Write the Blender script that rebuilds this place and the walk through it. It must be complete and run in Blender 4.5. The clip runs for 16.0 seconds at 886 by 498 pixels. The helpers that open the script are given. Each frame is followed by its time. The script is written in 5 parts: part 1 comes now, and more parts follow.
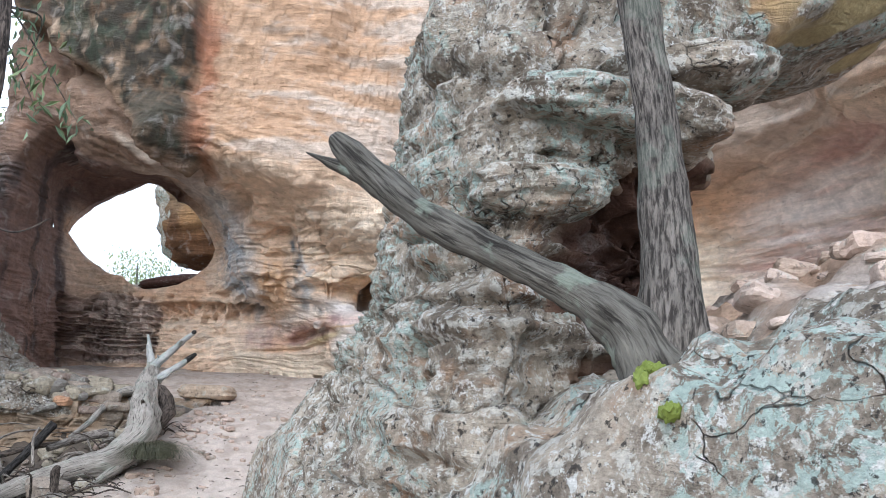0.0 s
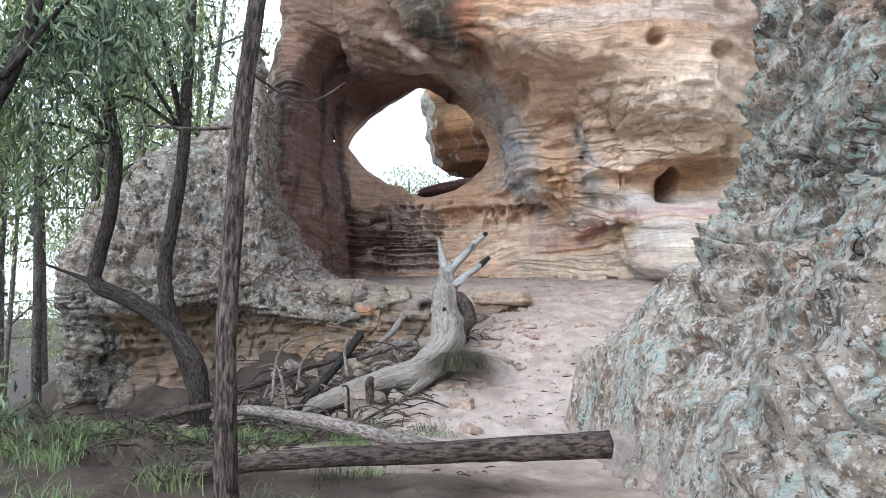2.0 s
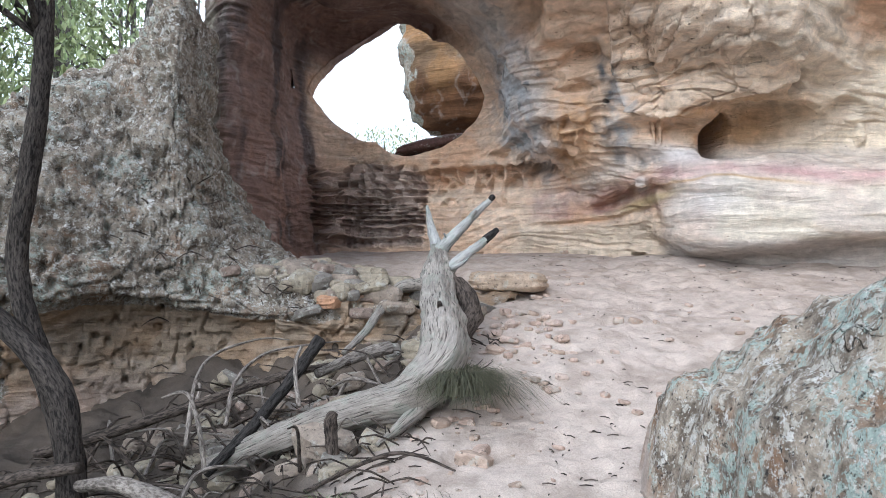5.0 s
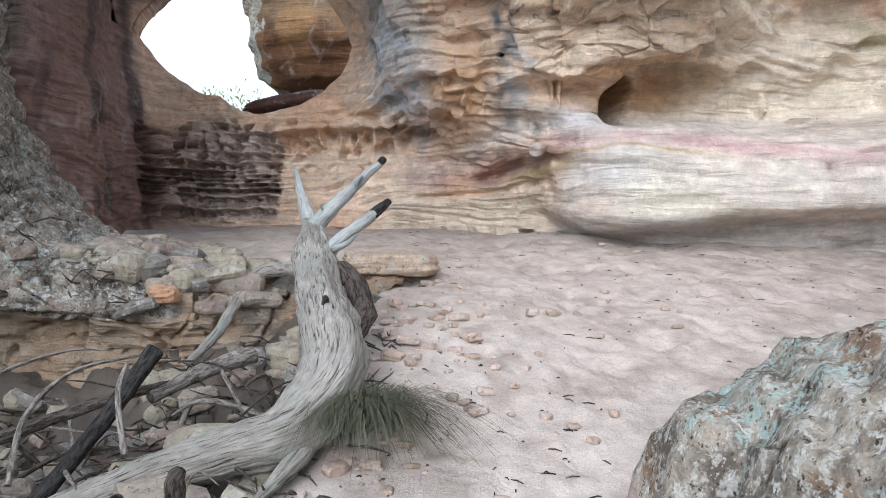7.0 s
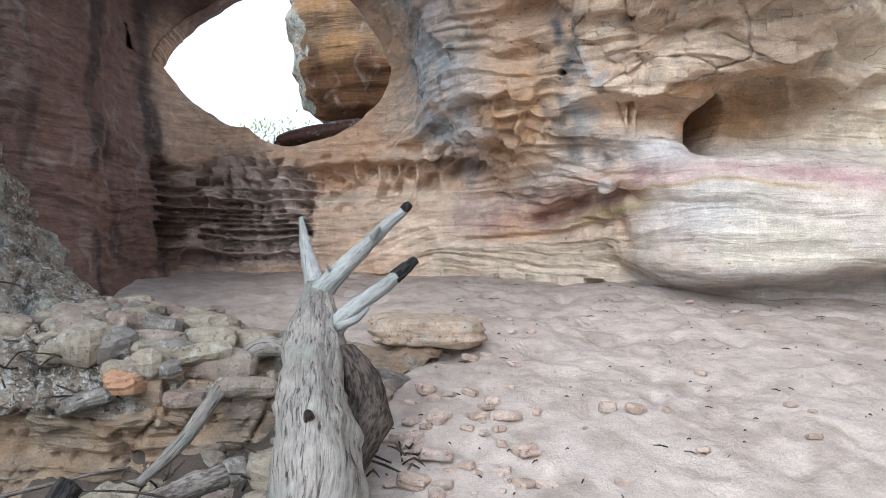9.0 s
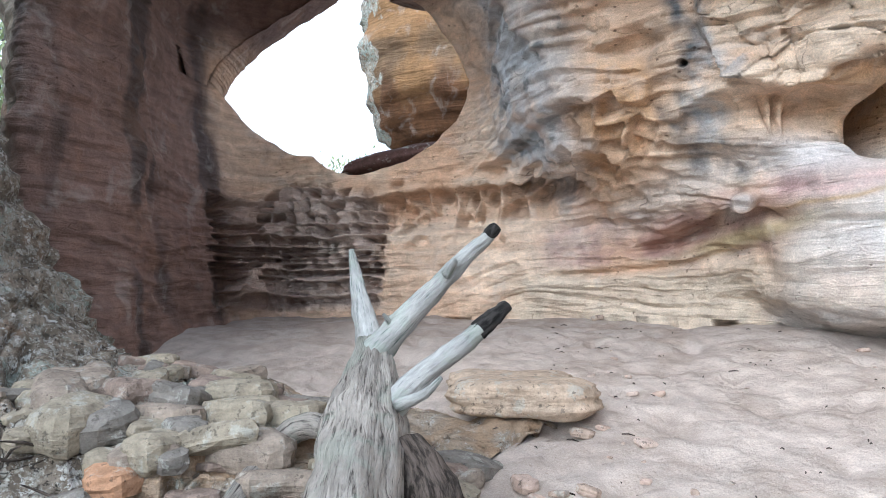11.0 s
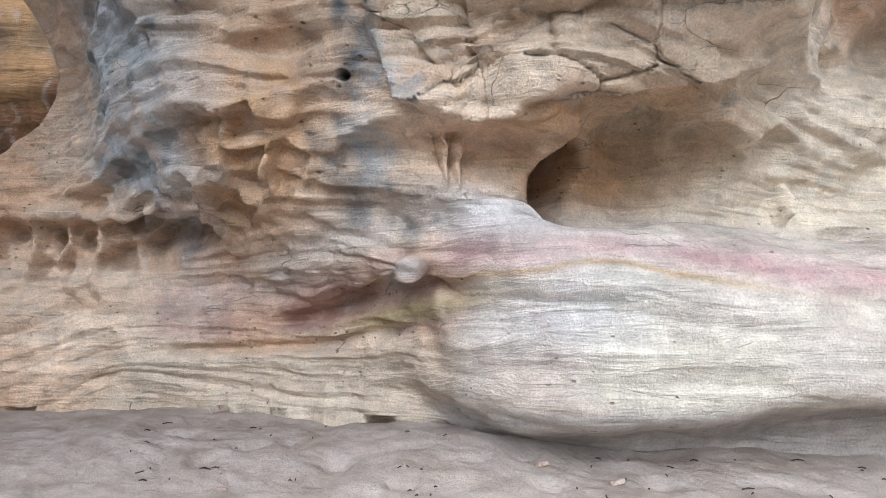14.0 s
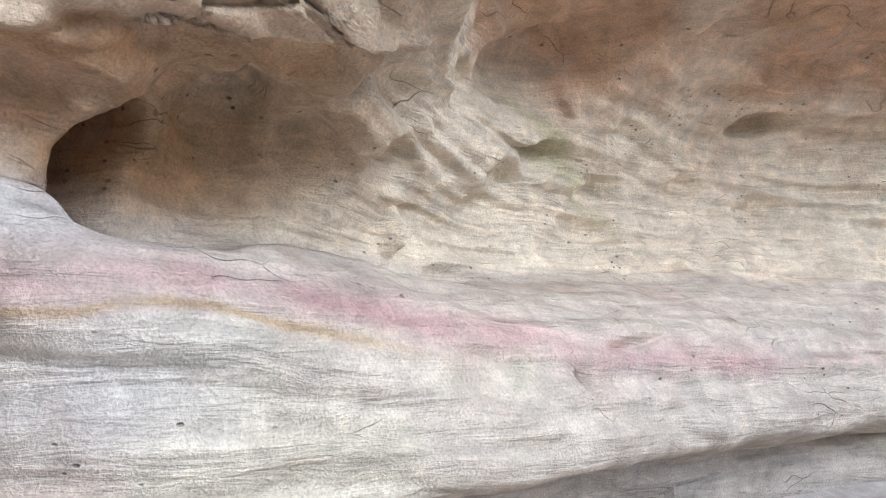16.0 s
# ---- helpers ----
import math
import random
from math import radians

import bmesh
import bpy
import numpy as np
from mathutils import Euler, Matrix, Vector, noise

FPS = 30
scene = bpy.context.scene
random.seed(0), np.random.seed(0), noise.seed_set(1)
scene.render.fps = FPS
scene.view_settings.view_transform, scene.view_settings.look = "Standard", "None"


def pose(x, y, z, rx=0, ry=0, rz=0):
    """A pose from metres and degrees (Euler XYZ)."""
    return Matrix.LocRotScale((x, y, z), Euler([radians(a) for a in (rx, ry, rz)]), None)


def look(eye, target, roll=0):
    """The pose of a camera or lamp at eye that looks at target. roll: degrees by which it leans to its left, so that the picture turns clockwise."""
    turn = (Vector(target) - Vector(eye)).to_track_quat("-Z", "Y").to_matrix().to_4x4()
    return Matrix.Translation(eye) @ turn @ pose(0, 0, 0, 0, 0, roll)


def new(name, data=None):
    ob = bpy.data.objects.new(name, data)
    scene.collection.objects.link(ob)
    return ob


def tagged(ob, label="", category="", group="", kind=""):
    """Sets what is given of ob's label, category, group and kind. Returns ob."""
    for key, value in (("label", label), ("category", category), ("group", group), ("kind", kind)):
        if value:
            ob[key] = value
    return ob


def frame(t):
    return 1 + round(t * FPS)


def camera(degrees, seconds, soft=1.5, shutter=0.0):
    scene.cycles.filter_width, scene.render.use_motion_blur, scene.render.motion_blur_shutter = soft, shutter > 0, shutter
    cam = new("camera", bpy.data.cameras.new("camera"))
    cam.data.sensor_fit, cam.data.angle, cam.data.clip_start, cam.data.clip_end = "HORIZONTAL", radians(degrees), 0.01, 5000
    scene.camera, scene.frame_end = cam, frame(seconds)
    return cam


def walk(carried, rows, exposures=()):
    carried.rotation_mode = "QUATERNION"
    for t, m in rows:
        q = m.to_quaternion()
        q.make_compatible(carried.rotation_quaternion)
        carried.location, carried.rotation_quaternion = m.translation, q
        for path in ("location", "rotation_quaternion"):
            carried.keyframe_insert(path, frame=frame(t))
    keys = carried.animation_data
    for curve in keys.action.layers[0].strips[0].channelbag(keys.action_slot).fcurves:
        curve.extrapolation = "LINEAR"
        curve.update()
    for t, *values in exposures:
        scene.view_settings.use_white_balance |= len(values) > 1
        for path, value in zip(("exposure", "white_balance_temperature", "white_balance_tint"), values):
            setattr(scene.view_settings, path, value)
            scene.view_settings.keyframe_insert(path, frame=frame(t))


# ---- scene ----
cam = camera(61.7, 16.0, soft=0.7)
PATH = [
    (0, (-0.015, 0.055, 1.465), (-0.028, 2.015, 1.863), 2.3),
    (0.5, (-0.124, 0.393, 1.462), (-0.475, 2.331, 1.811), 1.6),
    (0.8, (-0.283, 0.55, 1.479), (-0.75, 2.468, 1.802), 1.3),
    (1, (-0.406, 0.713, 1.468), (-0.923, 2.621, 1.772), 1.2),
    (1.5, (-0.751, 1.078, 1.457), (-1.342, 2.977, 1.673), 0.6),
    (2, (-0.926, 1.501, 1.418), (-1.602, 3.379, 1.55), 0.6),
    (2.5, (-1.138, 1.886, 1.477), (-1.853, 3.752, 1.561), 0.7),
    (3, (-1.402, 2.28, 1.497), (-2.143, 4.138, 1.534), 0.8),
    (3.2, (-1.467, 2.422, 1.508), (-2.19, 4.286, 1.532), 0.9),
    (5.3, (-2.278, 4.447, 1.599), (-2.852, 6.361, 1.664), 0.1),
    (5.5, (-2.422, 4.58, 1.579), (-2.959, 6.506, 1.65), 0.0),
    (6, (-2.699, 4.908, 1.595), (-3.093, 6.868, 1.637), 0.1),
    (6.5, (-2.822, 5.228, 1.569), (-3.105, 7.207, 1.577), 0.4),
    (7, (-2.917, 5.714, 1.664), (-3.109, 7.705, 1.648), 0.5),
    (7.5, (-2.971, 6.07, 1.779), (-3.092, 8.066, 1.762), 0.7),
    (8, (-3.02, 6.452, 1.822), (-3.106, 8.45, 1.814), 0.7),
    (8.5, (-3.004, 6.805, 1.822), (-3.181, 8.797, 1.846), 0.6),
    (9, (-2.954, 7.306, 1.956), (-3.31, 9.273, 2.015), 0.5),
    (9.2, (-2.976, 7.417, 2.017), (-3.406, 9.369, 2.091), 0.4),
    (11.3, (-3.397, 8.9, 2.015), (-3.969, 10.808, 2.196), -0.4),
    (11.5, (-3.47, 9.018, 2.007), (-3.998, 10.937, 2.206), -0.4),
    (12, (-3.533, 9.391, 2.083), (-3.969, 11.327, 2.336), -1.1),
    (12.5, (-3.402, 9.78, 2.083), (-3.637, 11.744, 2.381), -1.1),
    (13, (-3.136, 10.169, 2.202), (-3.116, 12.148, 2.494), -0.5),
    (13.5, (-3.101, 10.398, 2.274), (-2.936, 12.369, 2.57), -0.3),
    (14, (-3.17, 10.65, 2.309), (-2.867, 12.605, 2.603), 0.1),
    (14.5, (-3.106, 10.872, 2.255), (-2.601, 12.786, 2.543), 0.4),
    (15, (-2.954, 11.388, 2.313), (-2.158, 13.201, 2.591), 0.6),
    (15.5, (-2.826, 11.872, 2.539), (-1.727, 13.518, 2.827), 0.5),
    (16, (-2.73, 12.206, 2.662), (-1.358, 13.629, 2.966), -0.1),
]
EXPOSURES = [(0, 0.80, 5620, 9), (3, 0.80, 5620, 11), (5.3, 0.86, 5600, 9), (9.2, 0.88, 5600, 8), (11.3, 1.12, 5480, 7), (13, 0.95, 5480, 7), (14.5, 0.92, 5530, 8), (16, 0.86, 5530, 8)]
walk(cam, [(t, look(eye, target, roll)) for t, eye, target, roll in PATH], EXPOSURES)


# ---- world, sun, exposure ----
world = bpy.data.worlds.new("sky")
scene.world = world
world.use_nodes = True
wn = world.node_tree.nodes
sky = wn.new("ShaderNodeTexSky")
sky.sky_type, sky.sun_disc = "NISHITA", False
sky.sun_elevation, sky.sun_rotation = radians(35), radians(193)
sky.air_density, sky.dust_density, sky.ozone_density = 1.0, 4.0, 1.0
# thin bright cloud over most of the sky
way = wn.new("ShaderNodeTexCoord")
cloud = wn.new("ShaderNodeTexNoise")
cloud.inputs["Scale"].default_value, cloud.inputs["Detail"].default_value = 1.7, 6
cover = wn.new("ShaderNodeMapRange")
cover.inputs[1].default_value, cover.inputs[2].default_value = 0.28, 0.56
veil = wn.new("ShaderNodeMix")
veil.data_type = "RGBA"
veil.inputs[7].default_value = (8.6, 8.9, 9.3, 1)
for a, b in ((way.outputs["Generated"], cloud.inputs["Vector"]), (cloud.outputs[0], cover.inputs[0]), (cover.outputs[0], veil.inputs[0]), (sky.outputs[0], veil.inputs[6]), (veil.outputs[2], wn["Background"].inputs[0])):
    world.node_tree.links.new(a, b)
wn["Background"].inputs[1].default_value = 0.15
sun = new("sun", bpy.data.lights.new("sun", "SUN"))
sun.data.energy, sun.data.angle, sun.data.color = 1.0, radians(35), (1.0, 0.985, 0.965)
sun.matrix_world = look((-9, -14, 13), (-3, 14, 2))


# ---- noise on arrays ----
def hash3(i, j, k, seed):
    n = (i * 374761393 + j * 668265263 + k * 1103515245 + seed * 144665) & 0xFFFFFFFF
    n = ((n ^ (n >> 15)) * 0x2C1B3C6D) & 0xFFFFFFFF
    n = ((n ^ (n >> 12)) * 0x297A2D39) & 0xFFFFFFFF
    return ((n ^ (n >> 15)) & 0xFFFF) / 65535.0


def vnoise(p, seed=0):
    """Smooth value noise, 0 to 1, at the rows of p."""
    f = np.floor(p)
    i = f.astype(np.int64)
    w = p - f
    w = w * w * w * (w * (w * 6 - 15) + 10)
    out = 0
    for a in (0, 1):
        for b in (0, 1):
            for c in (0, 1):
                k = (w[:, 0] if a else 1 - w[:, 0]) * (w[:, 1] if b else 1 - w[:, 1]) * (w[:, 2] if c else 1 - w[:, 2])
                out = out + k * hash3(i[:, 0] + a, i[:, 1] + b, i[:, 2] + c, seed)
    return out


TURN3 = np.array([[0.36, 0.48, -0.8], [-0.8, 0.6, 0.0], [0.48, 0.64, 0.6]])


def fbm(p, octaves=4, seed=0, gain=0.5):
    """Fractal noise about 0, within about +-0.5."""
    out, amp, tot = 0, 1.0, 0
    for o in range(octaves):
        out = out + amp * (vnoise(p * 2.03**o + 17.3 * o, seed + o) - 0.5)
        p = p @ TURN3
        tot += amp
        amp *= gain
    return out / tot * 1.6


def ridged(p, octaves=4, seed=0):
    out, amp = 0, 1.0
    for o in range(octaves):
        out = out + amp * (1 - np.abs(2 * vnoise(p * 2.1**o + 9.1 * o, seed + o) - 1))
        amp *= 0.5
    return out / 1.9


def cells(p, seed=0):
    """Distance to the nearest and the second nearest of scattered points in the plane, and the nearest one's random number."""
    i = np.floor(p).astype(np.int64)
    best = np.full(len(p), 9.0)
    second = best.copy()
    tag = np.zeros(len(p))
    for a in (-1, 0, 1):
        for b in (-1, 0, 1):
            ca, cb = i[:, 0] + a, i[:, 1] + b
            z = ca * 0
            d = np.hypot(ca + hash3(ca, cb, z, seed) - p[:, 0], cb + hash3(ca, cb, z + 1, seed) - p[:, 1])
            nearer = d < best
            second = np.where(nearer, best, np.minimum(second, d))
            tag = np.where(nearer, hash3(ca, cb, z + 2, seed), tag)
            best = np.where(nearer, d, best)
    return best, second, tag


def step(a, b, v):
    t = np.clip((v - a) / (b - a), 0, 1)
    return t * t * (3 - 2 * t)


def spot(x, z, cx, cz, rx, rz, tilt=0.0, hard=2.0):
    """1 at the middle of a tilted oval, falling to 0 outside it."""
    c, s = math.cos(radians(tilt)), math.sin(radians(tilt))
    u, v = ((x - cx) * c + (z - cz) * s) / rx, ((z - cz) * c - (x - cx) * s) / rz
    return np.exp(-((u * u + v * v) ** (hard / 2)))


def spline(v, keys, n):
    """n values of a smooth curve through rows of keys, which stand at 0, 1, 2, ...; v: where to read it."""
    keys = np.asarray(keys, float)
    i = np.clip(np.floor(v).astype(int), 0, len(keys) - 2)
    t = (v - i).reshape((-1,) + (1,) * (keys.ndim - 1))
    p0, p1, p2, p3 = (keys[np.clip(i + d, 0, len(keys) - 1)] for d in (-1, 0, 1, 2))
    m1, m2 = (p2 - p0) * 0.5, (p3 - p1) * 0.5
    m1 = np.where(i.reshape(t.shape) == 0, p2 - p1, m1)
    return (2 * t**3 - 3 * t**2 + 1) * p1 + (t**3 - 2 * t**2 + t) * m1 + (-2 * t**3 + 3 * t**2) * p2 + (t**3 - t**2) * m2


# ---- meshes ----
def mesh_of(name, verts, faces, material, colours=None, smooth=True):
    me = bpy.data.meshes.new(name)
    verts, faces = np.asarray(verts, np.float32), np.asarray(faces, np.int32)
    k = faces.shape[1]
    me.vertices.add(len(verts))
    me.vertices.foreach_set("co", verts.ravel())
    me.loops.add(faces.size)
    me.loops.foreach_set("vertex_index", faces.ravel())
    me.polygons.add(len(faces))
    me.polygons.foreach_set("loop_start", np.arange(0, faces.size, k, dtype=np.int32))
    me.polygons.foreach_set("use_smooth", np.full(len(faces), smooth))
    if colours is not None:
        at = me.color_attributes.new("paint", "FLOAT_COLOR", "POINT")
        at.data.foreach_set("color", (np.clip(colours, 0, 1) if colours.shape[1] == 4 else np.c_[np.clip(colours, 0, 1), np.ones(len(verts))]).astype(np.float32).ravel())
    me.update(calc_edges=True)
    me.validate()
    if material:
        me.materials.append(material)
    return me


def quads(nu, nv, loop=False):
    a = np.arange(nu * nv).reshape(nu, nv)
    b = np.roll(a, -1, 0) if loop else a[1:]
    a = a if loop else a[:-1]
    return np.stack([a[:, :-1], b[:, :-1], b[:, 1:], a[:, 1:]], -1).reshape(-1, 4)


def part(name, me, parent=None, label="", m=None):
    ob = new(name, me)
    if parent:
        ob.parent = parent
    if m is not None:
        ob.matrix_basis = m
    if label:
        ob["label"] = label
    return ob


def thing(name, label, category, group="", kind="", me=None, at=(0, 0, 0)):
    ob = new(name, me)
    ob.location = at
    return tagged(ob, label, category, group, kind)


def tube(points, radii, sides=10, rough=0.0, seed=0, detail=6, twist=0.0, groove=0.0, cap=True):
    """Vertices and quads of a knotty limb along a smooth curve."""
    points, radii = np.asarray(points, float), np.asarray(radii, float)
    n = (len(points) - 1) * detail + 1
    v = np.linspace(0, len(points) - 1, n)
    c, r = spline(v, points, n), np.maximum(np.interp(v, np.arange(len(radii)), radii), 0.001)
    tan = np.gradient(c, axis=0)
    tan /= np.linalg.norm(tan, axis=1)[:, None] + 1e-9
    up = np.array([0.31, 0.17, 0.93]) if abs(tan[0][2]) < 0.8 else np.array([1.0, 0.2, 0.0])
    frames = []
    for k in range(n):
        up = up - tan[k] * (up @ tan[k])
        up = up / np.linalg.norm(up)
        frames.append((up, np.cross(tan[k], up)))
    frames = np.array(frames)
    ang = np.linspace(0, 2 * np.pi, sides, endpoint=False)
    along = np.linspace(0, 1, n)[:, None] * len(points)
    a = ang[None, :] + twist * along
    ca, sa = np.cos(a), np.sin(a)
    ring = ca[..., None] * frames[:, None, 0] + sa[..., None] * frames[:, None, 1]
    q = c[:, None] + ring * r[:, None, None]
    flat = q.reshape(-1, 3)
    k = 1 + rough * 2 * fbm(flat * 7 / max(0.3, 10 * r.mean()), 3, seed).reshape(n, sides)
    if groove:
        k = k + groove * (fbm(np.stack([np.cos(ang)[None] * 3.5 + 0 * a, np.sin(ang)[None] * 3.5 + 0 * a, along * 0.8 + 0 * a], -1).reshape(-1, 3), 3, seed + 9).reshape(n, sides))
    verts = (c[:, None] + ring * (r[:, None] * k)[..., None]).transpose(1, 0, 2).reshape(-1, 3)
    faces = quads(sides, n, True)
    run = np.r_[0, np.cumsum(np.linalg.norm(np.diff(c, axis=0), axis=1))]
    rm = r.mean()
    grain = np.stack([np.cos(ang)[:, None] * rm + 0 * run, np.sin(ang)[:, None] * rm + 0 * run, 0 * ang[:, None] + run], -1).reshape(-1, 3) + seed * 3.7
    if cap:
        a0 = len(verts)
        grain = np.vstack([grain, [[0, 0, seed * 3.7]], [[0, 0, run[-1] + seed * 3.7]]])
        verts = np.vstack([verts, c[0] - tan[0] * r[0] * 0.2, c[-1] + tan[-1] * r[-1] * 0.25])
        idx = np.arange(sides)
        nx = (idx + 1) % sides
        faces = np.vstack([faces, np.stack([nx * n, idx * n, 0 * idx + a0, 0 * idx + a0], -1), np.stack([idx * n + n - 1, nx * n + n - 1, 0 * idx + a0 + 1, 0 * idx + a0 + 1], -1)])
    return verts, faces, grain


def joined(pieces):
    vs, fs, gs, at = [], [], [], 0
    for v, f, g in pieces:
        vs.append(v)
        fs.append(np.asarray(f) + at)
        gs.append(g)
        at += len(v)
    return np.vstack(vs), np.vstack(fs), np.vstack(gs)


def wood(name, limb, material, smooth=True):
    """A mesh from tube(): quads, some of which close to triangles at the ends."""
    v, f, g = limb
    me = bpy.data.meshes.new(name)
    me.from_pydata(np.asarray(v).tolist(), [], [list(dict.fromkeys(q)) for q in np.asarray(f).tolist()])
    me.polygons.foreach_set("use_smooth", np.full(len(me.polygons), smooth))
    at = me.attributes.new("grain", "FLOAT_VECTOR", "POINT")
    at.data.foreach_set("vector", np.asarray(g, np.float32).ravel())
    me.update()
    me.materials.append(material)
    return me


# ---- materials ----
def nodes_of(name):
    m = bpy.data.materials.new(name)
    m.use_nodes = True
    return m, m.node_tree.nodes, m.node_tree.links, m.node_tree.nodes["Principled BSDF"]


class Mat:
    """Short calls for a node material in object space."""

    def __init__(self, name, rough=0.9, spec=0.2):
        self.m, self.n, self.l, self.b = nodes_of(name)
        self.b.inputs["Roughness"].default_value = rough
        self.b.inputs["Specular IOR Level"].default_value = spec
        self.place = self.n.new("ShaderNodeNewGeometry").outputs["Position"]
        self.at = self.scaled(1, 1, 1)

    def put(self, socket, v):
        if hasattr(v, "is_output"):
            self.l.new(v, socket)
        else:
            socket.default_value = v

    def scaled(self, x, y, z, src=None):
        k = self.n.new("ShaderNodeMapping")
        k.inputs["Scale"].default_value = (x, y, z)
        k.inputs["Rotation"].default_value = (0.61, 0.43, 0.87)
        self.l.new(src or self.place, k.inputs["Vector"])
        return k.outputs[0]

    def noise(self, scale, detail=4, rough=0.55, src=None, warp=0.0):
        k = self.n.new("ShaderNodeTexNoise")
        k.inputs["Scale"].default_value, k.inputs["Detail"].default_value = scale, detail
        k.inputs["Roughness"].default_value, k.inputs["Distortion"].default_value = rough, warp
        self.l.new(src or self.at, k.inputs["Vector"])
        return k.outputs[0]

    def voronoi(self, scale, src=None, feature="F1", out="Distance"):
        k = self.n.new("ShaderNodeTexVoronoi")
        k.feature = feature
        k.inputs["Scale"].default_value = scale
        self.l.new(src or self.at, k.inputs["Vector"])
        return k.outputs[out]

    def band(self, v, a, b):
        k = self.n.new("ShaderNodeMapRange")
        k.interpolation_type = "SMOOTHSTEP"
        k.inputs[1].default_value, k.inputs[2].default_value = a, b
        self.l.new(v, k.inputs[0])
        return k.outputs[0]

    def lin(self, v, a, b, c, d):
        k = self.n.new("ShaderNodeMapRange")
        for i, w in enumerate((a, b, c, d)):
            k.inputs[i + 1].default_value = w
        self.l.new(v, k.inputs[0])
        return k.outputs[0]

    def math(self, op, a, b):
        k = self.n.new("ShaderNodeMath")
        k.operation = op
        self.put(k.inputs[0], a)
        self.put(k.inputs[1], b)
        return k.outputs[0]

    def mix(self, f, a, b, kind="MIX"):
        k = self.n.new("ShaderNodeMix")
        k.data_type, k.blend_type = "RGBA", kind
        self.put(k.inputs[0], f)
        self.put(k.inputs[6], a if hasattr(a, "is_output") else (*a, 1))
        self.put(k.inputs[7], b if hasattr(b, "is_output") else (*b, 1))
        return k.outputs[2]

    def grey(self, v):
        k = self.n.new("ShaderNodeCombineColor")
        for i in range(3):
            self.l.new(v, k.inputs[i])
        return k.outputs[0]

    def paint(self):
        k = self.n.new("ShaderNodeVertexColor")
        k.layer_name = "paint"
        return k.outputs[0]

    def done(self, colour, height=None, strength=0.5, distance=0.02):
        self.put(self.b.inputs["Base Color"], colour if hasattr(colour, "is_output") else (*colour, 1))
        if height is not None:
            k = self.n.new("ShaderNodeBump")
            k.inputs["Strength"].default_value, k.inputs["Distance"].default_value = strength, distance
            self.l.new(height, k.inputs["Height"])
            self.l.new(k.outputs[0], self.b.inputs["Normal"])
        return self.m


def warped(k, amount=1.6):
    """Positions bent by noise, so that cracks wander."""
    bend = k.n.new("ShaderNodeTexNoise")
    bend.inputs["Scale"].default_value, bend.inputs["Detail"].default_value = 1.7, 5
    k.l.new(k.at, bend.inputs["Vector"])
    add = k.n.new("ShaderNodeVectorMath")
    add.operation = "MULTIPLY_ADD"
    add.inputs[1].default_value = (amount, amount, amount)
    k.l.new(bend.outputs["Color"], add.inputs[0])
    k.l.new(k.scaled(1.0, 1.0, 2.4), add.inputs[2])
    return add.outputs[0]


def stone_layers(k, strata=1.0):
    """The colour and the relief of bare bedded sandstone over the stains of the surface."""
    p = k.scaled(0.55, 0.65, 4.0)
    lay = k.noise(2.6, 4, 0.6, p, 0.6)
    thin = k.noise(5.0, 3, 0.55, k.scaled(0.5, 0.5, 4.0), 1.2)
    fine, mid = k.noise(70, 5, 0.65), k.noise(7, 7, 0.62, None, 0.4)
    c = k.mix(1.0, k.paint(), k.grey(k.lin(mid, 0.25, 0.75, 0.72, 1.22)), "MULTIPLY")
    c = k.mix(1.0, c, k.grey(k.lin(lay, 0.3, 0.7, 0.78, 1.16)), "MULTIPLY")
    c = k.mix(1.0, c, k.grey(k.lin(thin, 0.3, 0.7, 0.95, 1.04)), "MULTIPLY")
    c = k.mix(1.0, c, k.grey(k.lin(fine, 0.25, 0.75, 0.72, 1.24)), "MULTIPLY")
    hue = k.noise(1.8, 5, 0.6, None, 0.5)
    c = k.mix(k.math("MULTIPLY", k.band(hue, 0.52, 0.7), 0.14), c, (0.50, 0.25, 0.12))
    c = k.mix(k.math("MULTIPLY", k.band(k.noise(2.4, 5, 0.6, None, 0.7), 0.55, 0.7), 0.28), c, (0.56, 0.52, 0.48))
    warp = k.n.new("ShaderNodeVectorMath")
    warp.operation = "ADD"
    k.l.new(k.scaled(0.7, 0.7, 4.5), warp.inputs[0])
    bend = k.n.new("ShaderNodeTexNoise")
    bend.inputs["Scale"].default_value = 2.0
    k.l.new(k.at, bend.inputs["Vector"])
    k.l.new(bend.outputs["Color"], warp.inputs[1])
    crack = k.band(k.voronoi(1.5, warp.outputs[0], "DISTANCE_TO_EDGE"), 0.014, 0.0)
    crack = k.math("MULTIPLY", crack, k.band(k.noise(1.3, 3), 0.56, 0.66))
    pit = k.math("MULTIPLY", k.band(k.voronoi(9.0, k.scaled(1, 1, 1.6)), 0.16, 0.08), k.band(k.noise(1.1, 4), 0.52, 0.6))
    c = k.mix(k.math("MULTIPLY", crack, 0.45), c, (0.09, 0.06, 0.045))
    c = k.mix(k.math("MULTIPLY", pit, 0.6), c, (0.12, 0.08, 0.06))
    h = k.math("ADD", k.math("MULTIPLY", lay, 0.8 * strata), k.math("ADD", k.math("MULTIPLY", mid, 0.5), k.math("ADD", k.math("MULTIPLY", fine, 0.22), k.math("MULTIPLY", thin, 0.15))))
    h = k.math("SUBTRACT", h, k.math("ADD", k.math("MULTIPLY", crack, 0.2), k.math("MULTIPLY", pit, 0.6)))
    return c, h


